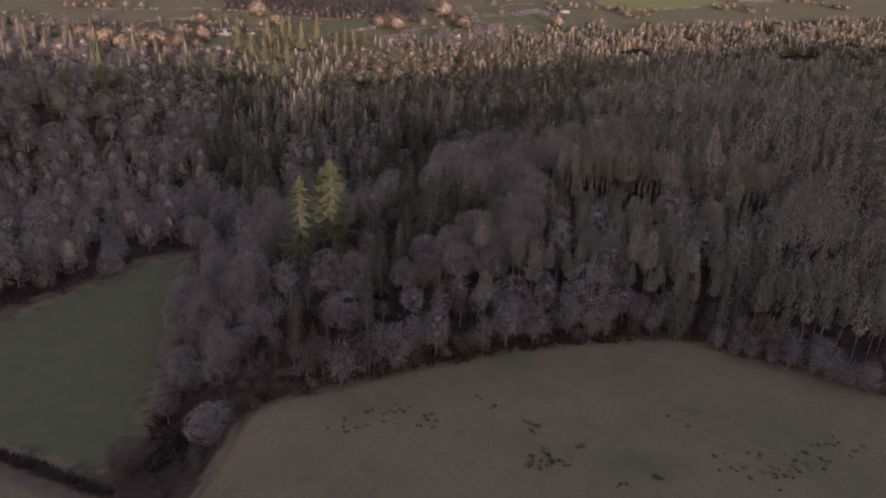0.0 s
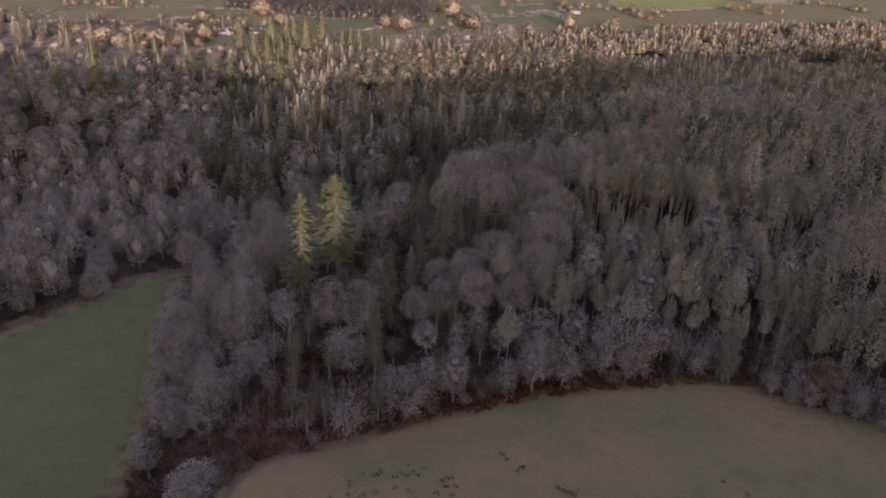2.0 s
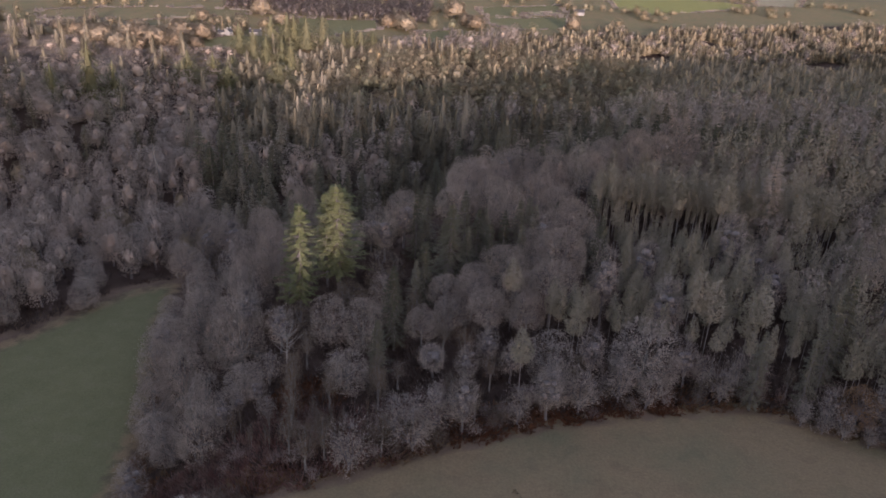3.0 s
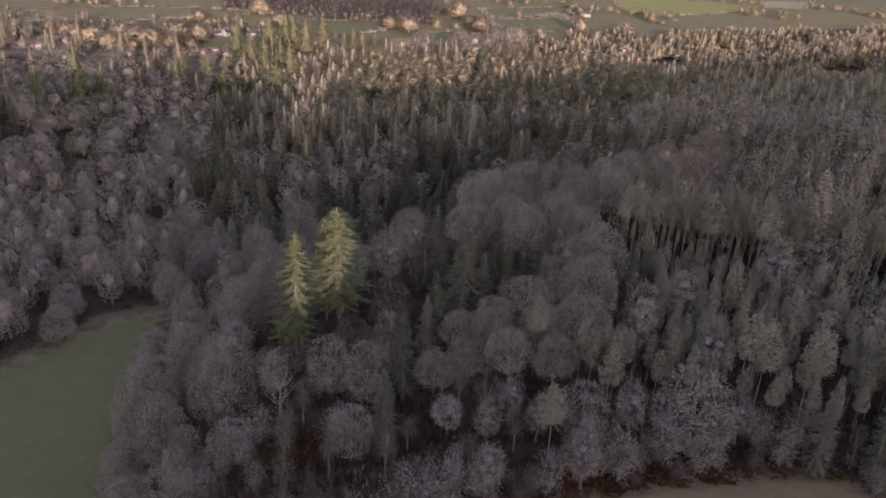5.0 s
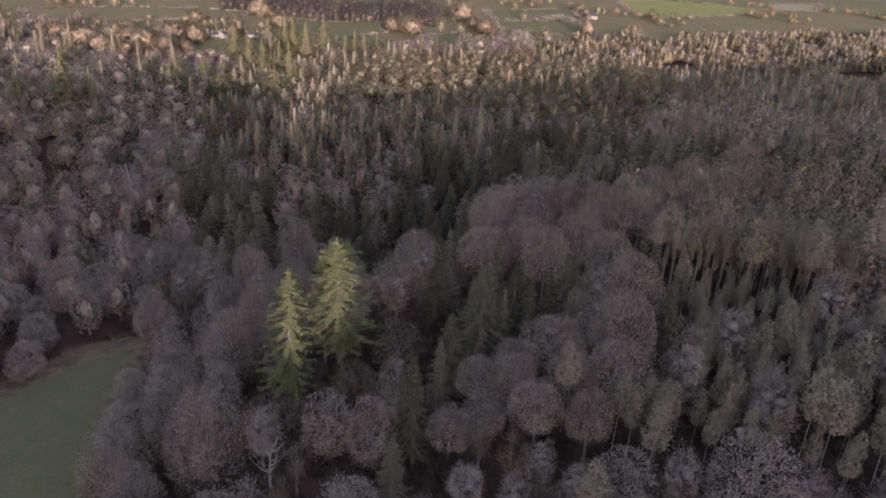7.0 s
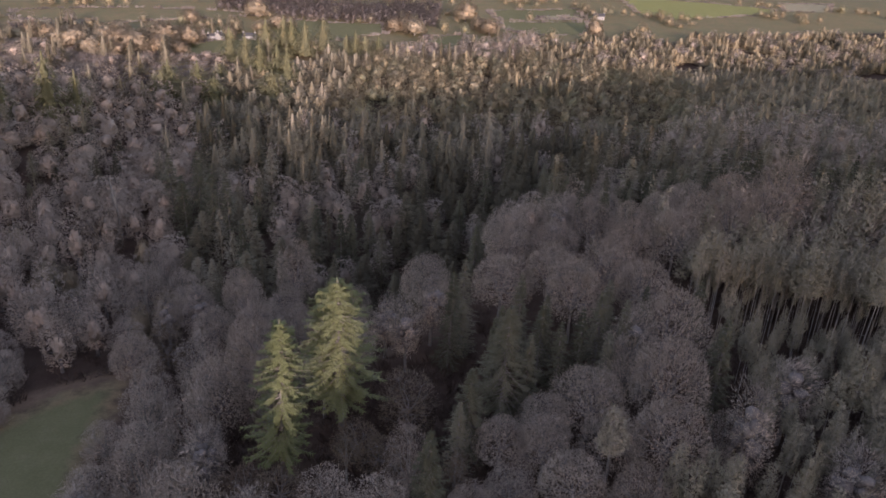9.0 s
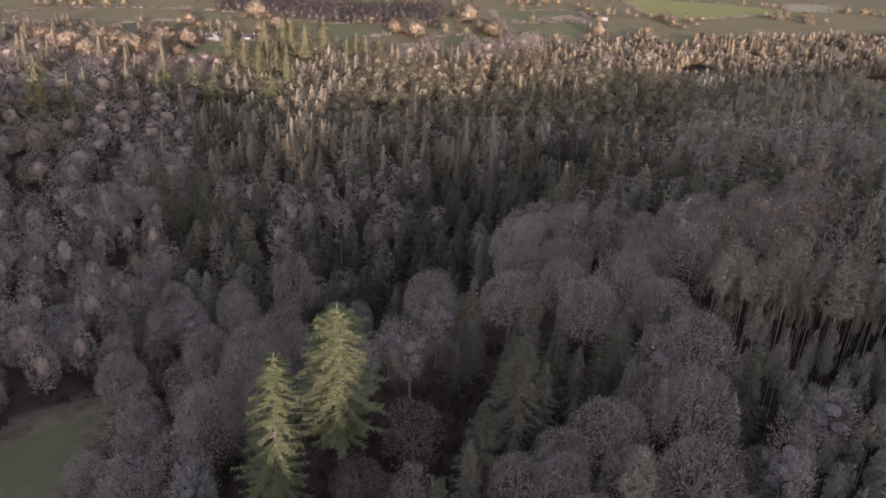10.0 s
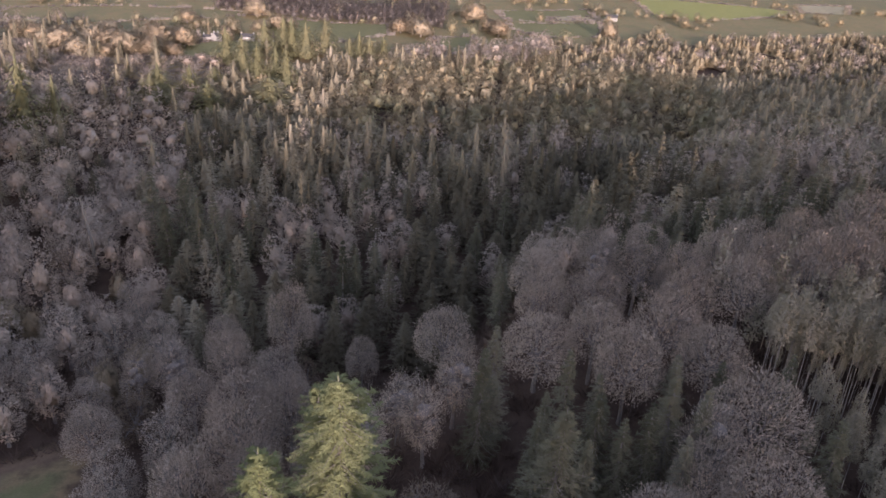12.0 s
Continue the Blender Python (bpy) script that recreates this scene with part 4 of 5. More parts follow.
def near_kind(x, y, r, d_field):
    """Which tree grows here, its height and the room it takes."""
    e = x - edge_line(y)
    if d_field < 7 and y < 146:
        return r.choice((("birch", 9, 2.6), ("shrub", 3.5, 2.0), ("thicket", 8, 2.6), ("thicket", 6, 2.4), ("thicket", 10, 2.8), ("beech", 6, 3.6), ("ash", 12, 4.4), ("shrub", 3, 1.8)))
    if x > 43 and 136 < y < 250 and e > 10:
        line = 207 - 0.15 * (x - 43)
        k = r.random()
        if k < 0.92:
            return ("pine", (15.0 if y < line else 21.5) * r.uniform(0.85, 1.12), 3.1)
        return ("ash", 17, 5.5)
    if 14 < x and y < 162:
        return r.choice((("pine", 16, 3.4), ("pine", 15, 3.2), ("pine", 17, 3.6), ("ash", 15, 6.0)))
    if e > 6 and y > 240:
        return r.choice((("spruce", 17, 4.6), ("spruce", 19, 4.6), ("spruce", 15, 4.4), ("ash", 15, 6)))
    if x > 3 and y > 198 and x < 74:
        return ("oak", 17.0 * r.uniform(0.82, 1.12), 10.2)
    if -6 < x and y > 172:
        return r.choice((("spruce", 19, 5.4), ("spruce", 16, 5.0), ("oak", 17, 9.5), ("ash", 17, 6.4)))
    if x > -16 and y < 172:
        return r.choice((("ash", 13, 7.4), ("ash", 15, 7.6), ("birch", 12, 5.4), ("edge_oak", 12, 7.4), ("edge_oak", 13, 7.8), ("spruce", 14, 6.0)))
    if -32 < x < -12 and y < 172:
        return r.choice((("ash", 11, 6.2), ("birch", 10, 4.4), ("beech", 9, 7)))
    if x < -58 and y > 180:
        k = r.random()
        if k < 0.5:
            return ("oak", 15 * r.uniform(0.75, 1.15), 9.4)
        return ("ash", 16 * r.uniform(0.75, 1.15), 6.6) if k < 0.86 else ("beech", 11, 8)
    return r.choice((("edge_oak", 15, 8.2), ("ash", 15, 6.4), ("ash", 14, 6.2), ("edge_oak", 13, 7.8), ("beech", 11, 8)))


pick = random.Random(21)
back_pines, back_ashes = [], []
spots = [(x + pick.uniform(-1.6, 1.6), y + pick.uniform(-1.6, 1.6)) for y in np.arange(100, 294, 2.6) for x in np.arange(-215, 215, 2.6)]
pick.shuffle(spots)
sx_, sy_ = np.array(spots).T
field_gap = np.min([rim(p, sx_, sy_) for p in OPEN[:3]], 0)
for (x, y), d in zip(spots, field_gap):
    if math.hypot(x + 4, y - 177) < 8 or math.hypot(x + 13, y - 199) < 5:
        continue
    if d < 1.2 or inside(BARE_SLOPE, x, y) or inside(TRACK, x, y) or not seen_wide(x, y) or (y < 190 and x < -60 and d < 3) or inside(RIDE, x, y):
        continue
    limit = 290 if x < -88 - 0.25 * (y - 260) else 236 if x < edge_line(y) else 270
    if -36 < x < 1 and 203 < y < 245:
        continue
    if y > limit or (y < 112 and x < -20):
        continue
    kind, high, gap = near_kind(x, y, pick, d)
    if kind == "pine" and (y > 218 or x > 122):
        if far_enough(x, y, 3.2):
            take(x, y, 3.2)
            if pick.random() < 0.3:
                back_ashes.append((x, y, 0.85 * high * pick.uniform(0.85, 1.1), 6.5, pick.random(), pick.randrange(4)))
            else:
                back_pines.append((x, y, high * pick.uniform(0.85, 1.1), 4.4, 0.4 + 0.6 * pick.random(), pick.randrange(4)))
        continue
    if not far_enough(x, y, gap):
        continue
    take(x, y, gap)
    grade = "_mid" if (y > 244 or x < -75 or x > 85) and kind + "_mid" in STOCK else ""
    plant(kind, x, y, high * pick.uniform(0.88, 1.1), grade=grade, spread=pick.uniform(0.68, 0.92) if kind in ("oak", "beech", "edge_oak") else pick.uniform(0.95, 1.25) if kind == "ash" else pick.uniform(0.78, 0.95) if kind == "pine" else pick.uniform(0.8, 1.05))


# ---- woods farther off, bracken, rushes: too many to count ----
def stuff(name, arrays, spots, material, label, category, flat=False):
    """Copies of small plants on the ground, joined: spots of x, y, height, width, tint, shape."""
    vs, ts, ns, tint, k = [], [], [], [], 0
    spin = random.Random(len(name) * 31 + len(spots))
    pts = np.array([(s[0], s[1]) for s in spots])
    zs = ground_z(pts[:, 0], pts[:, 1])
    for (x, y, high, wide, tone, shape), z in zip(spots, zs):
        v, t, n = arrays[shape % len(arrays)]
        a = spin.uniform(0, 6.283)
        c, s = math.cos(a), math.sin(a)
        w = np.empty_like(v)
        w[:, 0] = (v[:, 0] * c - v[:, 1] * s) * wide + x
        w[:, 1] = (v[:, 0] * s + v[:, 1] * c) * wide + y
        w[:, 2] = v[:, 2] * high + z
        vs.append(w)
        turned = n.copy()
        turned[:, 0], turned[:, 1] = n[:, 0] * c - n[:, 1] * s, n[:, 0] * s + n[:, 1] * c
        ns.append(turned)
        ts.append(t + k)
        tint.append(np.full(len(v), tone, np.float32))
        k += len(v)
    v, t, tone = np.concatenate(vs), np.concatenate(ts), np.concatenate(tint)
    me = bpy.data.meshes.new(name)
    me.vertices.add(len(v))
    me.vertices.foreach_set("co", v.ravel())
    me.loops.add(t.size)
    me.loops.foreach_set("vertex_index", t.ravel())
    me.polygons.add(len(t))
    me.polygons.foreach_set("loop_start", np.arange(0, t.size, 3))
    me.polygons.foreach_set("use_smooth", np.ones(len(t), bool))
    me.update(calc_edges=True)
    me.normals_split_custom_set_from_vertices(np.concatenate(ns))
    me.attributes.new("tint", "FLOAT", "POINT").data.foreach_set("value", tone)
    me.materials.append(material)
    return tagged(new(name, me), label, category, kind="stuff")


def unit(p, high, wide):
    v, t, n = p.arrays()
    return v / np.array([wide, wide, high], np.float32), t, n


FAR_OAK = [unit(oak_tree(200 + n, 16, 12, 0.0, 10, 86, 7, 0.9, 0.55, wood=False, low=-0.9, core=0.45, lift=0.45), 16, 12) for n in range(4)]
MID_OAK = [unit(oak_tree(250 + n, 16, 12, 0.0, 8, 180, 16, 0.6, 0.36, wood=False, low=-0.85, core=0.45, lift=0.9), 16, 12) for n in range(4)]
MID_ASH = [unit(oak_tree(260 + n, 17, 7, 0.04, 9, 100, 12, 0.6, 0.33, wood=False, low=-0.85, core=0.42, lift=0.8), 17, 7) for n in range(4)]
FAR_PLUME = [unit(oak_tree(280 + n, 15, 7.5, 0.0, 10, 64, 6, 0.9, 0.5, wood=False, low=-0.9, core=0.4, lift=0.45), 15, 7.5) for n in range(4)]
MID_CONE = [unit(whorl_tree(230 + n, 20, 7.4 + 0.8 * n, 0.03, 27, 5, 4, 1.4, 0.6, 0.34, 0.8, arm_wood=False, ragged=0.25, crown_tip=0.3), 20, 7.4) for n in range(4)]
FAR_CONE = [unit(shaggy_cone(220 + n, 20, 8.4, 0.03, 330, 1.1, 0.85, 0.5 + 0.1 * n, (7, 6)), 20, 5.4) for n in range(4)]
LAST_CONE = [unit(shaggy_cone(225 + n, 20, 8.4, 0.03, 150, 1.5, 1.2, 0.55 + 0.1 * n, (6, 5)), 20, 5.4) for n in range(4)]
MID_PINE = [unit(pine_tree(240 + n, 20, 4.8, 0.45, 80, 5, 0.75, 0.4), 20, 4.8) for n in range(4)]

bare_spots, cone_spots, amber_spots, scrub_spots, strip_spots = [], [], [], [], []
pick = random.Random(33)
xs, ys = np.meshgrid(np.arange(-420, 520, 5.0), np.arange(232, 1010, 5.0))
xs = (xs + np.array([[pick.uniform(-2, 2) for _ in r] for r in xs])).ravel()
ys = ys.ravel()
open_gap = np.min([rim(p, xs, ys) for p in OPEN], 0)
mix = ripple(xs, ys, 60, 5.0)
mix2 = ripple(xs, ys, 25, 9.0)
mix3 = ripple(xs, 2.2 * ys, 48, 2.0)
for x, y, d, m1, m2, m3 in zip(xs, ys, open_gap, mix, mix2, mix3):
    y = y + pick.uniform(-2.2, 2.2)
    if d < 4 or not seen_wide(x, y, 20):
        continue
    if y < (292 if x < -88 - 0.25 * (y - 260) else 236 if x < edge_line(y) else 270) or (-36 < x < 1 and y < 245):
        continue
    k, tone = pick.random(), pick.random()
    shape = pick.randrange(4)
    end = float(forest_end(x)) + 16 * m3
    strip = -215 < x < -25 and 722 + 0.1 * x < y < 845 + 0.3 * x
    if x < -105 and 380 < y < 600 and y > end - 20:
        if k < 0.05 and y < 575 and far_enough(x, y, 9.0):
            take(x, y, 9.0)
            scrub_spots.append((x, y, pick.uniform(5, 9), pick.uniform(6, 11), 0.5 * tone, shape))
        elif k < 0.09:
            cone_spots.append((x, y, pick.uniform(8, 15), pick.uniform(5, 7), tone, shape, "cone"))
        continue
    if strip and far_enough(x, y, 6.0):
        take(x, y, 6.0)
        strip_spots.append((x, y, pick.uniform(8, 12), pick.uniform(8, 10), 0.3 * tone, shape))
        continue
    if y > end:
        if (m3 > 0.3 and k < 0.16) or (d < 6 and k < 0.1):
            amber_spots.append((x, y, pick.uniform(5, 13), pick.uniform(7, 12), tone, shape, "oak"))
        continue
    left = x < -88 - 0.25 * (y - 260)
    amber = 415 < y < 575 and -75 < x - 0.12 * (y - 415) < 125
    if not far_enough(x, y, 6.6 if y < 560 else 5.0):
        continue
    if amber and k < 0.84:
        if m2 > -0.5:
            if far_enough(x, y, 9.0):
                take(x, y, 9.0)
                amber_spots.append((x, y, pick.uniform(10, 15), pick.uniform(9.5, 14), tone, shape, "oak"))
        else:
            take(x, y, 6.6)
            amber_spots.append((x, y, pick.uniform(9, 14), pick.uniform(7.0, 9.4), tone, shape, "cone"))
    elif left or (y > 560 and x < 60):
        if k < 0.84:
            if far_enough(x, y, 9.3):
                take(x, y, 9.3)
                (amber_spots if y > 480 and m1 > 0 else bare_spots).append((x, y, pick.uniform(11, 16), pick.uniform(12, 15.5), tone, shape, "oak"))
        else:
            take(x, y, 6.6)
            cone_spots.append((x, y, pick.uniform(11, 19), pick.uniform(5.5, 7.5), tone, shape, "cone"))
    else:
        take(x, y, 6.6)
        share = 0.78 + 0.2 * m1
        if (y < 300 and -40 < x < 40) or (y < 400 and -62 < x - edge_line(y) < 14):
            share, tone = 0.84, 0.25 * tone
        if x > 60:
            share, tone = share - (0.05 if y < 430 else 0.25), tone if tone < 0.3 and y < 350 else 0.3 + 0.7 * tone
        if (y > 560 and m2 > 0.35) or (x > 170 and y > end - 60):
            if far_enough(x, y, 9.0):
                take(x, y, 9.0)
                bare_spots.append((x, y, pick.uniform(8, 13), pick.uniform(9, 15), tone, shape, "oak"))
            continue
        if k < share:
            cone_spots.append((x, y, pick.uniform(11, 22) if y < 400 and x < 60 else pick.uniform(9, 15) if y < 400 else pick.uniform(9, 14.5) if y < 560 else pick.uniform(6, 11), pick.uniform(6, 9.5) if y < 400 else pick.uniform(8, 11.5) if y < 560 else pick.uniform(7.5, 10.5), tone, shape, "cone"))
        elif y > 420:
            amber_spots.append((x, y, pick.uniform(7, 11) if y < 540 else pick.uniform(6, 9), pick.uniform(7, 10), tone, shape, "cone"))
        else:
            bare_spots.append((x, y, pick.uniform(11, 17), pick.uniform(7, 9.5), tone, shape, "ash"))


def split(spots, what):
    return [s[:6] for s in spots if s[6] == what]


oaks, ashes = split(bare_spots, "oak"), split(bare_spots, "ash")
stuff("bare_woodland", MID_OAK, [c for c in oaks if c[1] < 345], M_TWIG_F, "leafless grey woodland filling the valley side", "woodland")
stuff("bare_woodland", FAR_OAK, [c for c in oaks if c[1] >= 345], M_TWIG_F, "leafless grey woodland towards the far meadows", "woodland")
stuff("ash_woodland", MID_ASH, [c for c in ashes if c[1] < 345] + back_ashes, M_TWIG_F, "tall leafless trees among dark conifers", "woodland")
cones = split(cone_spots, "cone")
last_bare = [c for c in cones if c[1] >= 570][::3]
cones = [c for c in cones if c not in last_bare]
stuff("ash_woodland", FAR_PLUME, [c for c in ashes if c[1] >= 345] + last_bare, M_TWIG_F, "slim leafless trees among far conifers", "woodland")
stuff("spruce_woodland", MID_CONE, [c for c in cones if c[1] < 345], M_SPRUCE_F, "dark green spruce plantation in the valley", "woodland")
# Tones lowered so that these farthest conifers look less sunlit.
stuff("spruce_woodland", LAST_CONE, [(*c[:4], 0.3 * c[4], c[5]) for c in cones if c[1] >= 570], M_SPRUCE_F, "grey-green conifers below the farthest meadows", "woodland")
stuff("spruce_woodland", FAR_CONE, [c for c in cones if 345 <= c[1] < 570], M_SPRUCE_F, "green spruce plantation towards the far meadows", "woodland")
stuff("pine_woodland", MID_PINE, back_pines, M_PINE_F, "olive pine plantation on the rise", "woodland")
stuff("hillside_woodland", FAR_PLUME, strip_spots, M_HEATH, "dark leafless wood on the slope behind the cottages", "woodland")
stuff("scrub", FAR_OAK, scrub_spots, M_TWIG_F, "low grey leafless scrub on the valley side", "scrub")
stuff("amber_woodland", FAR_OAK, split(amber_spots, "oak"), M_LARCH_F, "sunlit amber and brown woodland", "woodland")
larches = split(amber_spots, "cone")
# Darker tones again, to dim the sunlight on the farthest larches.
stuff("larch_woodland", LAST_CONE, [(*c[:4], 0.45 * c[4], c[5]) for c in larches if c[1] >= 540], M_LARCH_F, "brown larches below the farthest meadows", "woodland")
larches = [c for c in larches if c[1] < 540]
stuff("larch_woodland", FAR_CONE, larches[::2], M_LARCH_F, "sunlit amber larch plantation", "woodland")
stuff("birch_woodland", FAR_PLUME, larches[1::2], M_LARCH_F, "sunlit brown birch wood", "woodland")


# ---- undergrowth, bracken and rushes ----
def tuft(seed, blades, spread, high, wide, flop):
    p = Plant(seed)
    r = p.r
    for _ in range(blades):
        a, d = r.uniform(0, 6.283), spread * math.sqrt(r.random())
        w = Vector((math.cos(a) * flop * r.random(), math.sin(a) * flop * r.random(), 1)).normalized()
        p.blade(Vector((math.cos(a) * d, math.sin(a) * d, -0.05)), w, wide * r.uniform(0.6, 1.4), high * r.uniform(0.5, 1.15))
    return p.arrays()


BRUSH = [tuft(300 + n, 40, 1.4, 2.2, 0.18, 1.2) for n in range(4)]
FROND = [tuft(310 + n, 40, 0.9, 0.9, 0.22, 1.8) for n in range(4)]
HEATH = [tuft(330 + n, 44, 3.0, 1.5, 0.45, 2.2) for n in range(4)]
RUSH = [tuft(320 + n, 36, 0.45, 0.75, 0.07, 0.8) for n in range(4)]
pick = random.Random(44)
brush, fronds = [], []
for y in np.arange(104, 262, 2.4):
    for x in np.arange(-190, 190, 2.4):
        u, w = x + pick.uniform(-1.2, 1.2), y + pick.uniform(-1.2, 1.2)
        if not seen_wide(u, w) or pick.random() < 0.3 + 0.45 * (w > 190):
            continue
        d = float(np.min([rim(p, u, w) for p in OPEN[:3]]))
        if d < 0.6 or (w < 112 and u < -36):
            continue
        if d > 1.5 and not (inside(BARE_SLOPE, u, w) and pick.random() < 0.75):
            brush.append((u, w, pick.uniform(0.5, 1.3), pick.uniform(0.8, 1.4), pick.random(), pick.randrange(4)))
for y in np.arange(104, 152, 1.1):
    for x in np.arange(-60, 112, 1.1):
        u, w = x + pick.uniform(-0.6, 0.6), y + pick.uniform(-0.6, 0.6)
        d = float(np.min([rim(p, u, w) for p in OPEN[:3]]))
        patch = float(ripple(np.float64(u), np.float64(w), 9.0, 4.0))
        red = (5 < u < 50 and d < 6) or math.hypot(u + 21, w - 131) < 7
        if (0.2 < d < 9 or red and d > 0.2) and pick.random() < (0.8 if red else 0.45 + 0.45 * patch - 0.05 * d):
            fronds.append((u, w, pick.uniform(0.6, 1.4), pick.uniform(0.9, 1.6), 0.4 * pick.random() if red else 0.35 + 0.65 * pick.random(), pick.randrange(4)))
heath = []
for y in np.arange(392, 545, 3.6):
    for x in np.arange(-330, -100, 3.6):
        u, w = x + pick.uniform(-1.8, 1.8), y + pick.uniform(-1.8, 1.8)
        if w > float(forest_end(u)) - 30 and min(float(rim(p, u, w)) for p in FAR_FIELDS[:2]) > 3:
            heath.append((u, w, pick.uniform(0.6, 1.5), pick.uniform(0.7, 1.2), 0.5 + 0.5 * float(ripple(np.float64(u), np.float64(w), 14.0, 6.0)), pick.randrange(4)))
stuff("heath", HEATH, heath, M_HEATH, "low purple-brown heath on the valley side", "heath")
rows_of_bushes = []
for field in (*FAR_FIELDS, BRIGHT_FIELD, *PALE_FIELDS):
    for (ax, ay), (bx, by) in zip(field, field[1:] + field[:1]):
        for t in np.arange(0, 1, 4.5 / math.hypot(bx - ax, by - ay)):
            if pick.random() < 0.7:
                rows_of_bushes.append((ax + t * (bx - ax) + pick.uniform(-1.5, 1.5), ay + t * (by - ay) + pick.uniform(-1.5, 1.5), pick.uniform(0.8, 2.2) * pick.choice((1, 1, 1.6)), pick.uniform(0.8, 1.3), pick.random(), pick.randrange(4)))
stuff("hedgerow", HEATH, rows_of_bushes, M_HEATH, "bare brown hedgerows round the far meadows", "hedgerow")
LOW_BUSH = [unit(bare_tree(270 + n, 6, 5, 0.0, 56, 9, 0.6, 0.1, 5, wood=False, clump=0.9), 6, 5) for n in range(4)]
low = []
for y in np.arange(108, 160, 2.7):
    for x in np.arange(-60, 118, 2.7):
        u, w = x + pick.uniform(-1.3, 1.3), y + pick.uniform(-1.3, 1.3)
        d = float(np.min([rim(p, u, w) for p in OPEN[:2]]))
        if 1.0 < d < 15 and not inside(BARE_SLOPE, u, w) and pick.random() < (0.5 if d < 8 else 0.25) * (0.85 if u < -8 else 1):
            low.append((u, w, pick.uniform(2.2, 6.5), pick.uniform(2.5, 4.8), pick.random(), pick.randrange(4)))
stuff("understorey", LOW_BUSH, low, M_LOW, "purple-grey leafless saplings and bushes at the edge of the wood", "understorey")
brambles = []
for y in np.arange(108, 134, 1.25):
    for x in np.arange(-46, 4, 1.25):
        u, w = x + pick.uniform(-0.6, 0.6), y + pick.uniform(-0.6, 0.6)
        d = float(np.min([rim(p, u, w) for p in OPEN[:2]]))
        if d > 0.8 and w < 121 + 0.25 * (u + 46) and pick.random() < 0.75:
            brambles.append((u, w, pick.uniform(0.35, 0.95), pick.uniform(0.6, 1.1), pick.random(), pick.randrange(4)))
stuff("brambles", BRUSH, brambles, M_BRAMBLE, "purple-brown brambles on the slope below the wood", "brambles")
stuff("undergrowth", BRUSH, brush, M_BROWN_F, "bare brown undergrowth under the trees", "undergrowth")
stuff("bracken", FROND, fronds, M_BRACKEN, "dead red-brown bracken along the wood edge", "bracken")

rushes = []
for cx, cy, n, spread in ((-2, 103, 16, 5), (5, 101, 8, 3), (27, 101, 9, 2.2), (27, 91, 26, 3.5), (34, 95, 3, 1), (45, 88, 4, 1), (39, 86, 4, 1.5), (62, 90, 22, 6), (70, 93, 16, 5), (55, 103, 4, 3), (78, 97, 14, 6), (-8, 98, 5, 3), (20, 108, 5, 4)):
    for _ in range(n):
        rushes.append((cx + pick.gauss(0, spread * 0.6), cy + pick.gauss(0, spread * 0.35), pick.uniform(0.35, 0.9), pick.uniform(0.5, 1.2), pick.random(), pick.randrange(4)))
stuff("rushes", RUSH, rushes, M_RUSH, "dark tufts of rushes in the dull pasture", "rushes")

# ---- the bushes between the two fields, and the hedge below the green one ----
plant("edge_oak", -34.0, 103.5, 6.0, "pale silvery willow bush between two fields", wide=10, variant=2)
plant("beech", -51.0, 103.0, 6.0, "reddish leafless bush between two fields", spread=1.8)
for x, y, high, wide in ((-42.5, 105, 5.0, 6.0), (-40.0, 101, 4.2, 5.5), (-44.5, 101.5, 3.6, 4.5)):
    plant("holly", x, y, high, wide=wide)
for x, y, high in ((-29, 103, 2.6), (-31, 98, 2.4), (-35, 97, 2.8), (-38, 97, 2.2), (-26, 105, 2.0), (-42, 95, 2.4), (-30, 108, 3.0), (-36, 109, 3.0), (-33, 93, 2.4), (-39, 91, 2.2)):
    plant("shrub", x, y, high, "low brown shrub between two fields")
hedge = [(-78 + 27 * t + pick.uniform(-0.6, 0.6), 104.5 - 9.5 * t + pick.uniform(-0.6, 0.6), pick.uniform(0.35, 0.75), pick.uniform(0.6, 1.0), pick.random(), pick.randrange(4)) for t in np.linspace(0, 1, 60)]
stuff("hedge", BRUSH, hedge, M_BROWN_F, "low dark overgrown hedge below the green field", "hedge")


# ---- far cottages ----
def flat_material(name, a, b_, scale, rough=0.8):
    m, n, l, b = node_material(name, rough, 0.2)
    f = noise_node(n, l, n.new("ShaderNodeNewGeometry").outputs["Position"], scale, 5)
    l.new(ramp_node(n, l, f, [(0.3, a), (0.7, b_)]), b.inputs["Base Color"])
    return m


M_WALL = flat_material("whitewash", (0.3, 0.29, 0.27), (0.42, 0.4, 0.375), 0.8)
M_SLATE = flat_material("slate", (0.06, 0.06, 0.065), (0.12, 0.115, 0.12), 1.5)
M_PANE = flat_material("window_glass", (0.02, 0.02, 0.025), (0.04, 0.04, 0.05), 0.5, 0.15)
M_TIMBER = flat_material("painted_timber", (0.5, 0.48, 0.45), (0.6, 0.58, 0.54), 2.0)


def part(name, bm, material, parent, label=""):
    me = bpy.data.meshes.new(name)
    bm.to_mesh(me)
    bm.free()
    me.materials.append(material)
    ob = new(name, me)
    ob.parent = parent
    return tagged(ob, label) if label else ob


def boxes(*dims):
    """Boxes of centre and size, in one bmesh."""
    bm = bmesh.new()
    for (cx, cy, cz), (sx, sy, sz) in dims:
        bmesh.ops.create_cube(bm, size=1, matrix=Matrix.Translation((cx, cy, cz)) @ Matrix.Diagonal((sx, sy, sz, 1)))
    return bm


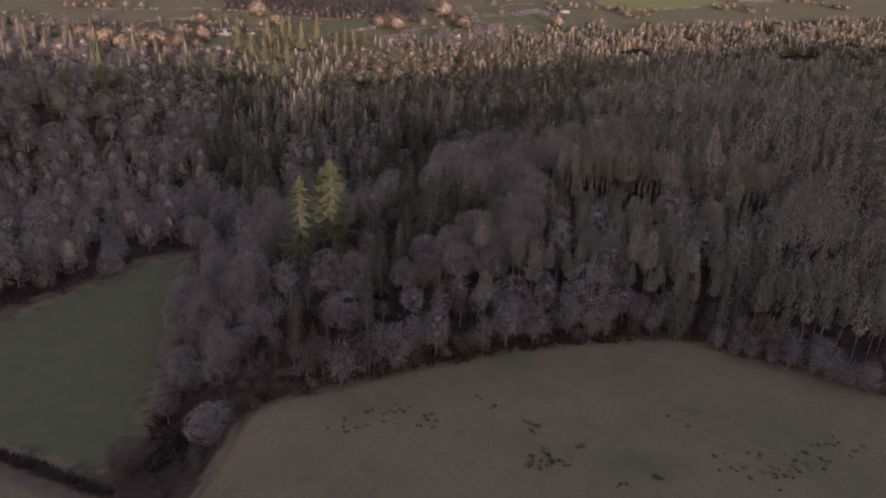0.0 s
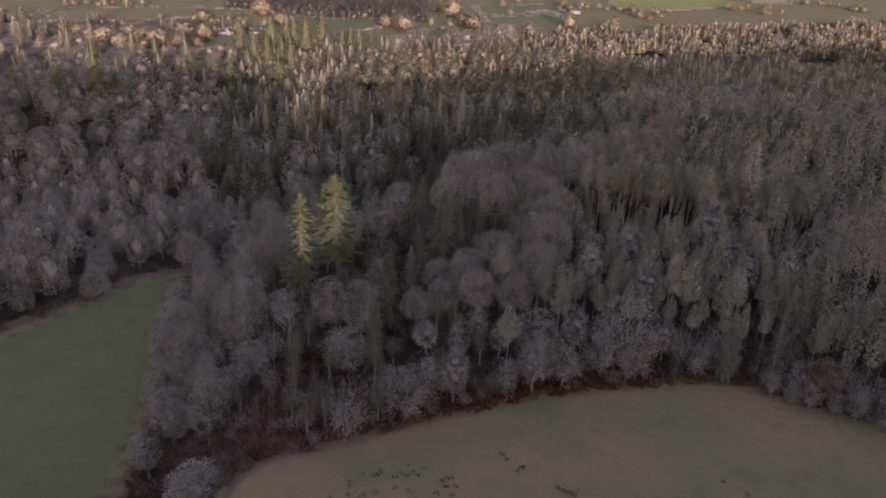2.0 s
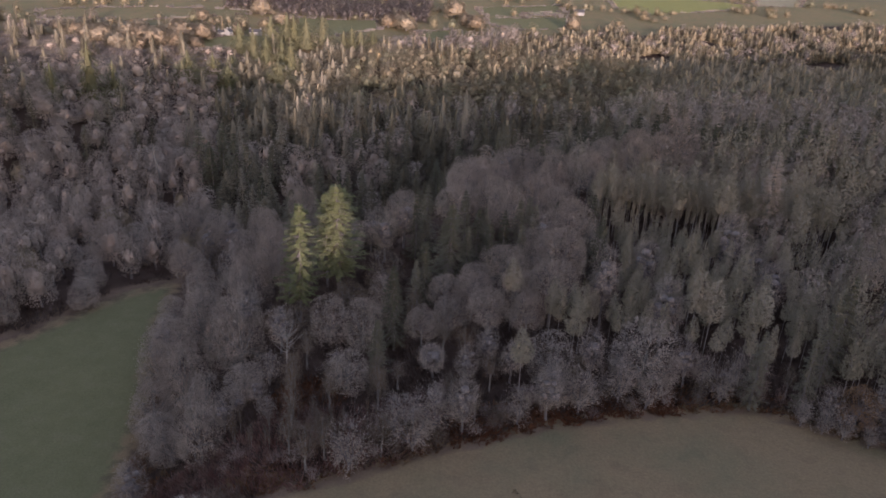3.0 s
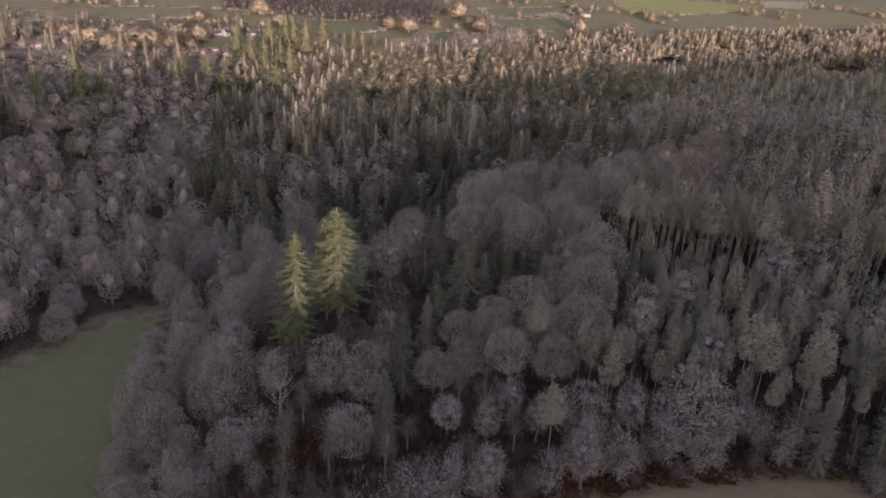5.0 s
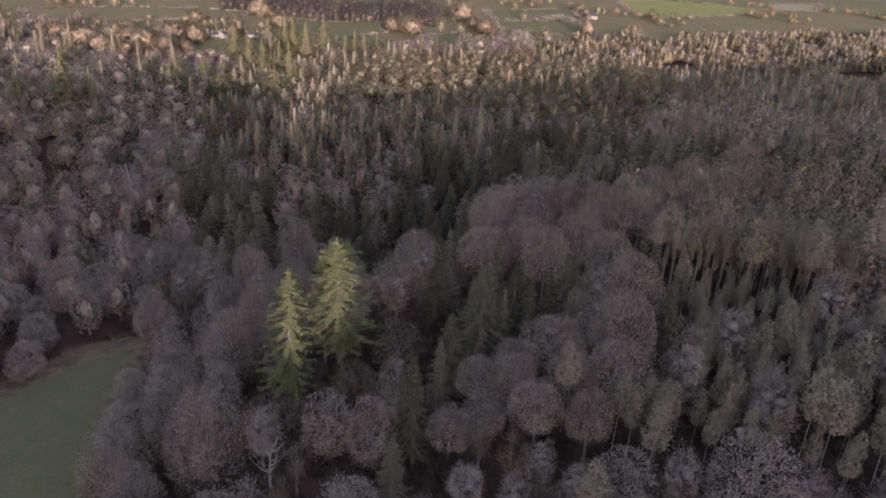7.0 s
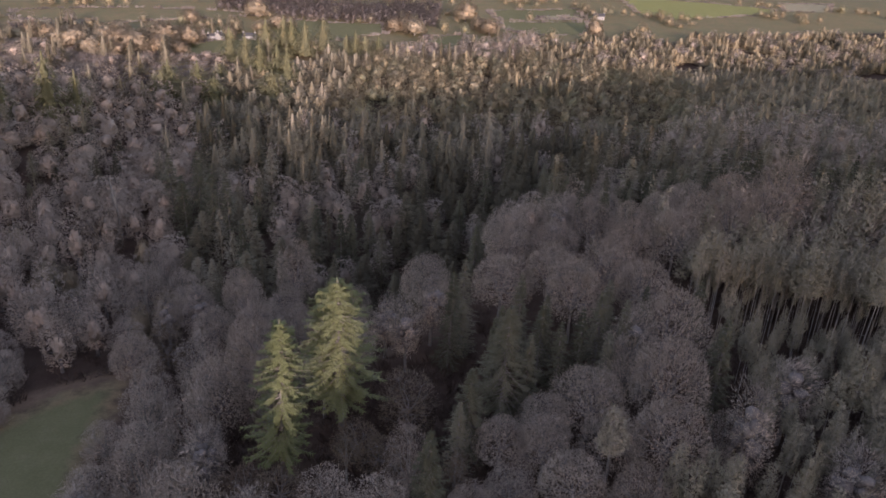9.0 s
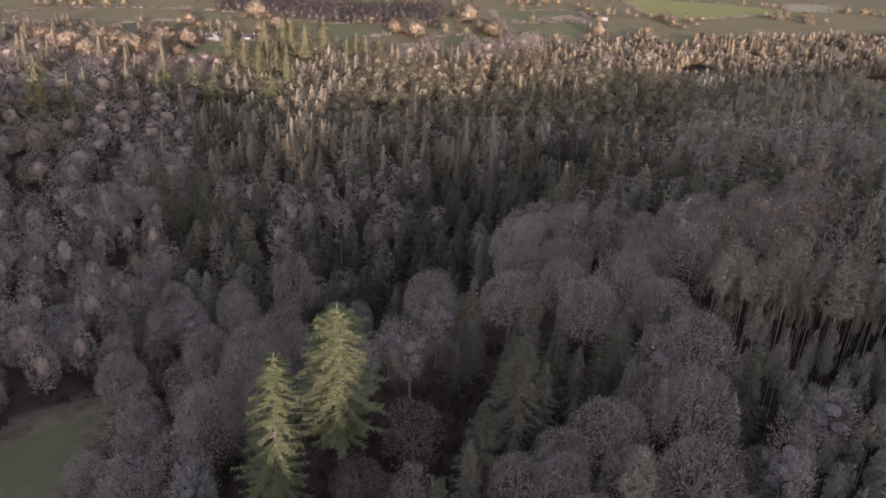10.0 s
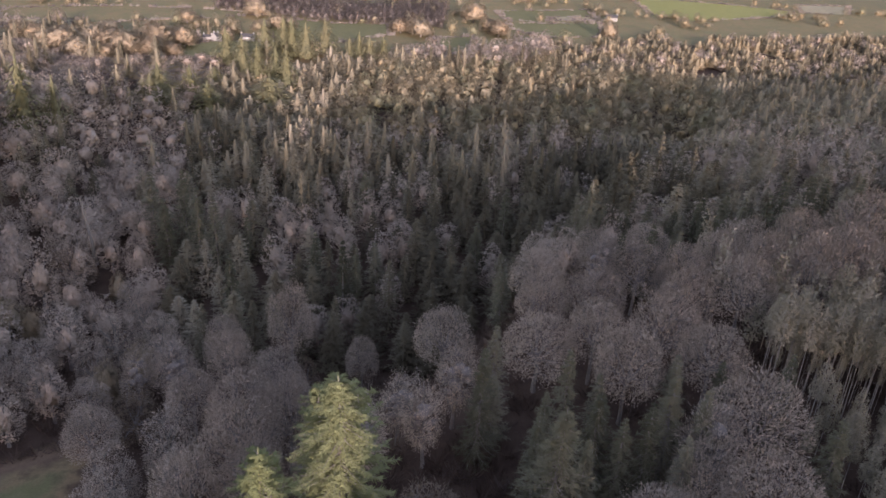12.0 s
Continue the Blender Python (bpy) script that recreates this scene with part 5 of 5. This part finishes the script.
def cottage(x, y, long, deep, eaves, ridge, turn, label):
    root = tagged(new("cottage"), label, "house", "far cottages")
    root.matrix_world = pose(x, y, float(ground_z(x, y)), 0, 0, turn)
    bm = bmesh.new()
    prof = [(-deep / 2, -1.0), (deep / 2, -1.0), (deep / 2, eaves), (0, ridge), (-deep / 2, eaves)]
    ends = [[bm.verts.new((sx * long / 2, py, pz)) for py, pz in prof] for sx in (-1, 1)]
    bm.faces.new(ends[0])
    bm.faces.new(ends[1][::-1])
    for k in range(5):
        bm.faces.new((ends[0][k], ends[0][(k + 1) % 5], ends[1][(k + 1) % 5], ends[1][k]))
    bmesh.ops.recalc_face_normals(bm, faces=bm.faces)
    part("wall", bm, M_WALL, root)
    for sign in (-1, 1):
        bm = bmesh.new()
        run = Vector((0, sign * (deep / 2 + 0.35), eaves - 0.3 - ridge))
        lift = Vector((0, 0, 0.16))
        low, high = Vector((0, 0, ridge + 0.04)) + run, Vector((0, 0, ridge + 0.04))
        vs = [bm.verts.new(Vector((sx * (long / 2 + 0.3), 0, 0)) + p + q) for q in (Vector(), lift) for sx, p in ((-1, low), (1, low), (1, high), (-1, high))]
        for f in ((0, 1, 2, 3), (4, 5, 6, 7), (0, 1, 5, 4), (1, 2, 6, 5), (2, 3, 7, 6), (3, 0, 4, 7)):
            bm.faces.new([vs[i] for i in f])
        bmesh.ops.recalc_face_normals(bm, faces=bm.faces)
        part("roof", bm, M_SLATE, root, "dark slate roof slope")
    for sx in (-1, 1):
        part("chimney", boxes(((sx * (long / 2 - 0.5), 0, ridge + 0.4), (0.8, 0.7, 1.6)), ((sx * (long / 2 - 0.5), 0, ridge + 1.25), (0.95, 0.85, 0.14))), M_WALL, root, "white chimney stack")
    count = max(2, int(long / 3))
    for k in range(count):
        wx = -long / 2 + long * (k + 0.5) / count
        if k == count // 2:
            part("door", boxes(((wx, -deep / 2 - 0.03, 1.0), (0.95, 0.08, 2.05))), M_TIMBER, root)
            continue
        w = part("window", boxes(((wx, -deep / 2 - 0.02, 1.5), (1.2, 0.06, 1.1))), M_TIMBER, root)
        part("pane", boxes(((wx, -deep / 2 - 0.055, 1.5), (1.0, 0.03, 0.9))), M_PANE, w)
    return root


cottage(-174.5, 589.0, 5.0, 4.6, 3.0, 5.0, 70, "small white gabled cottage at the far meadow")
cottage(-180.5, 590.0, 6.0, 3.4, 1.9, 3.1, 5, "low white outbuilding beside a cottage")
cottage(-159.0, 609.0, 9.5, 4.6, 2.2, 4.0, 4, "long low white cottage with a dark slate roof")
cottage(138.0, 822.0, 11.0, 6.0, 3.2, 5.6, -6, "white farmhouse beyond the larches")
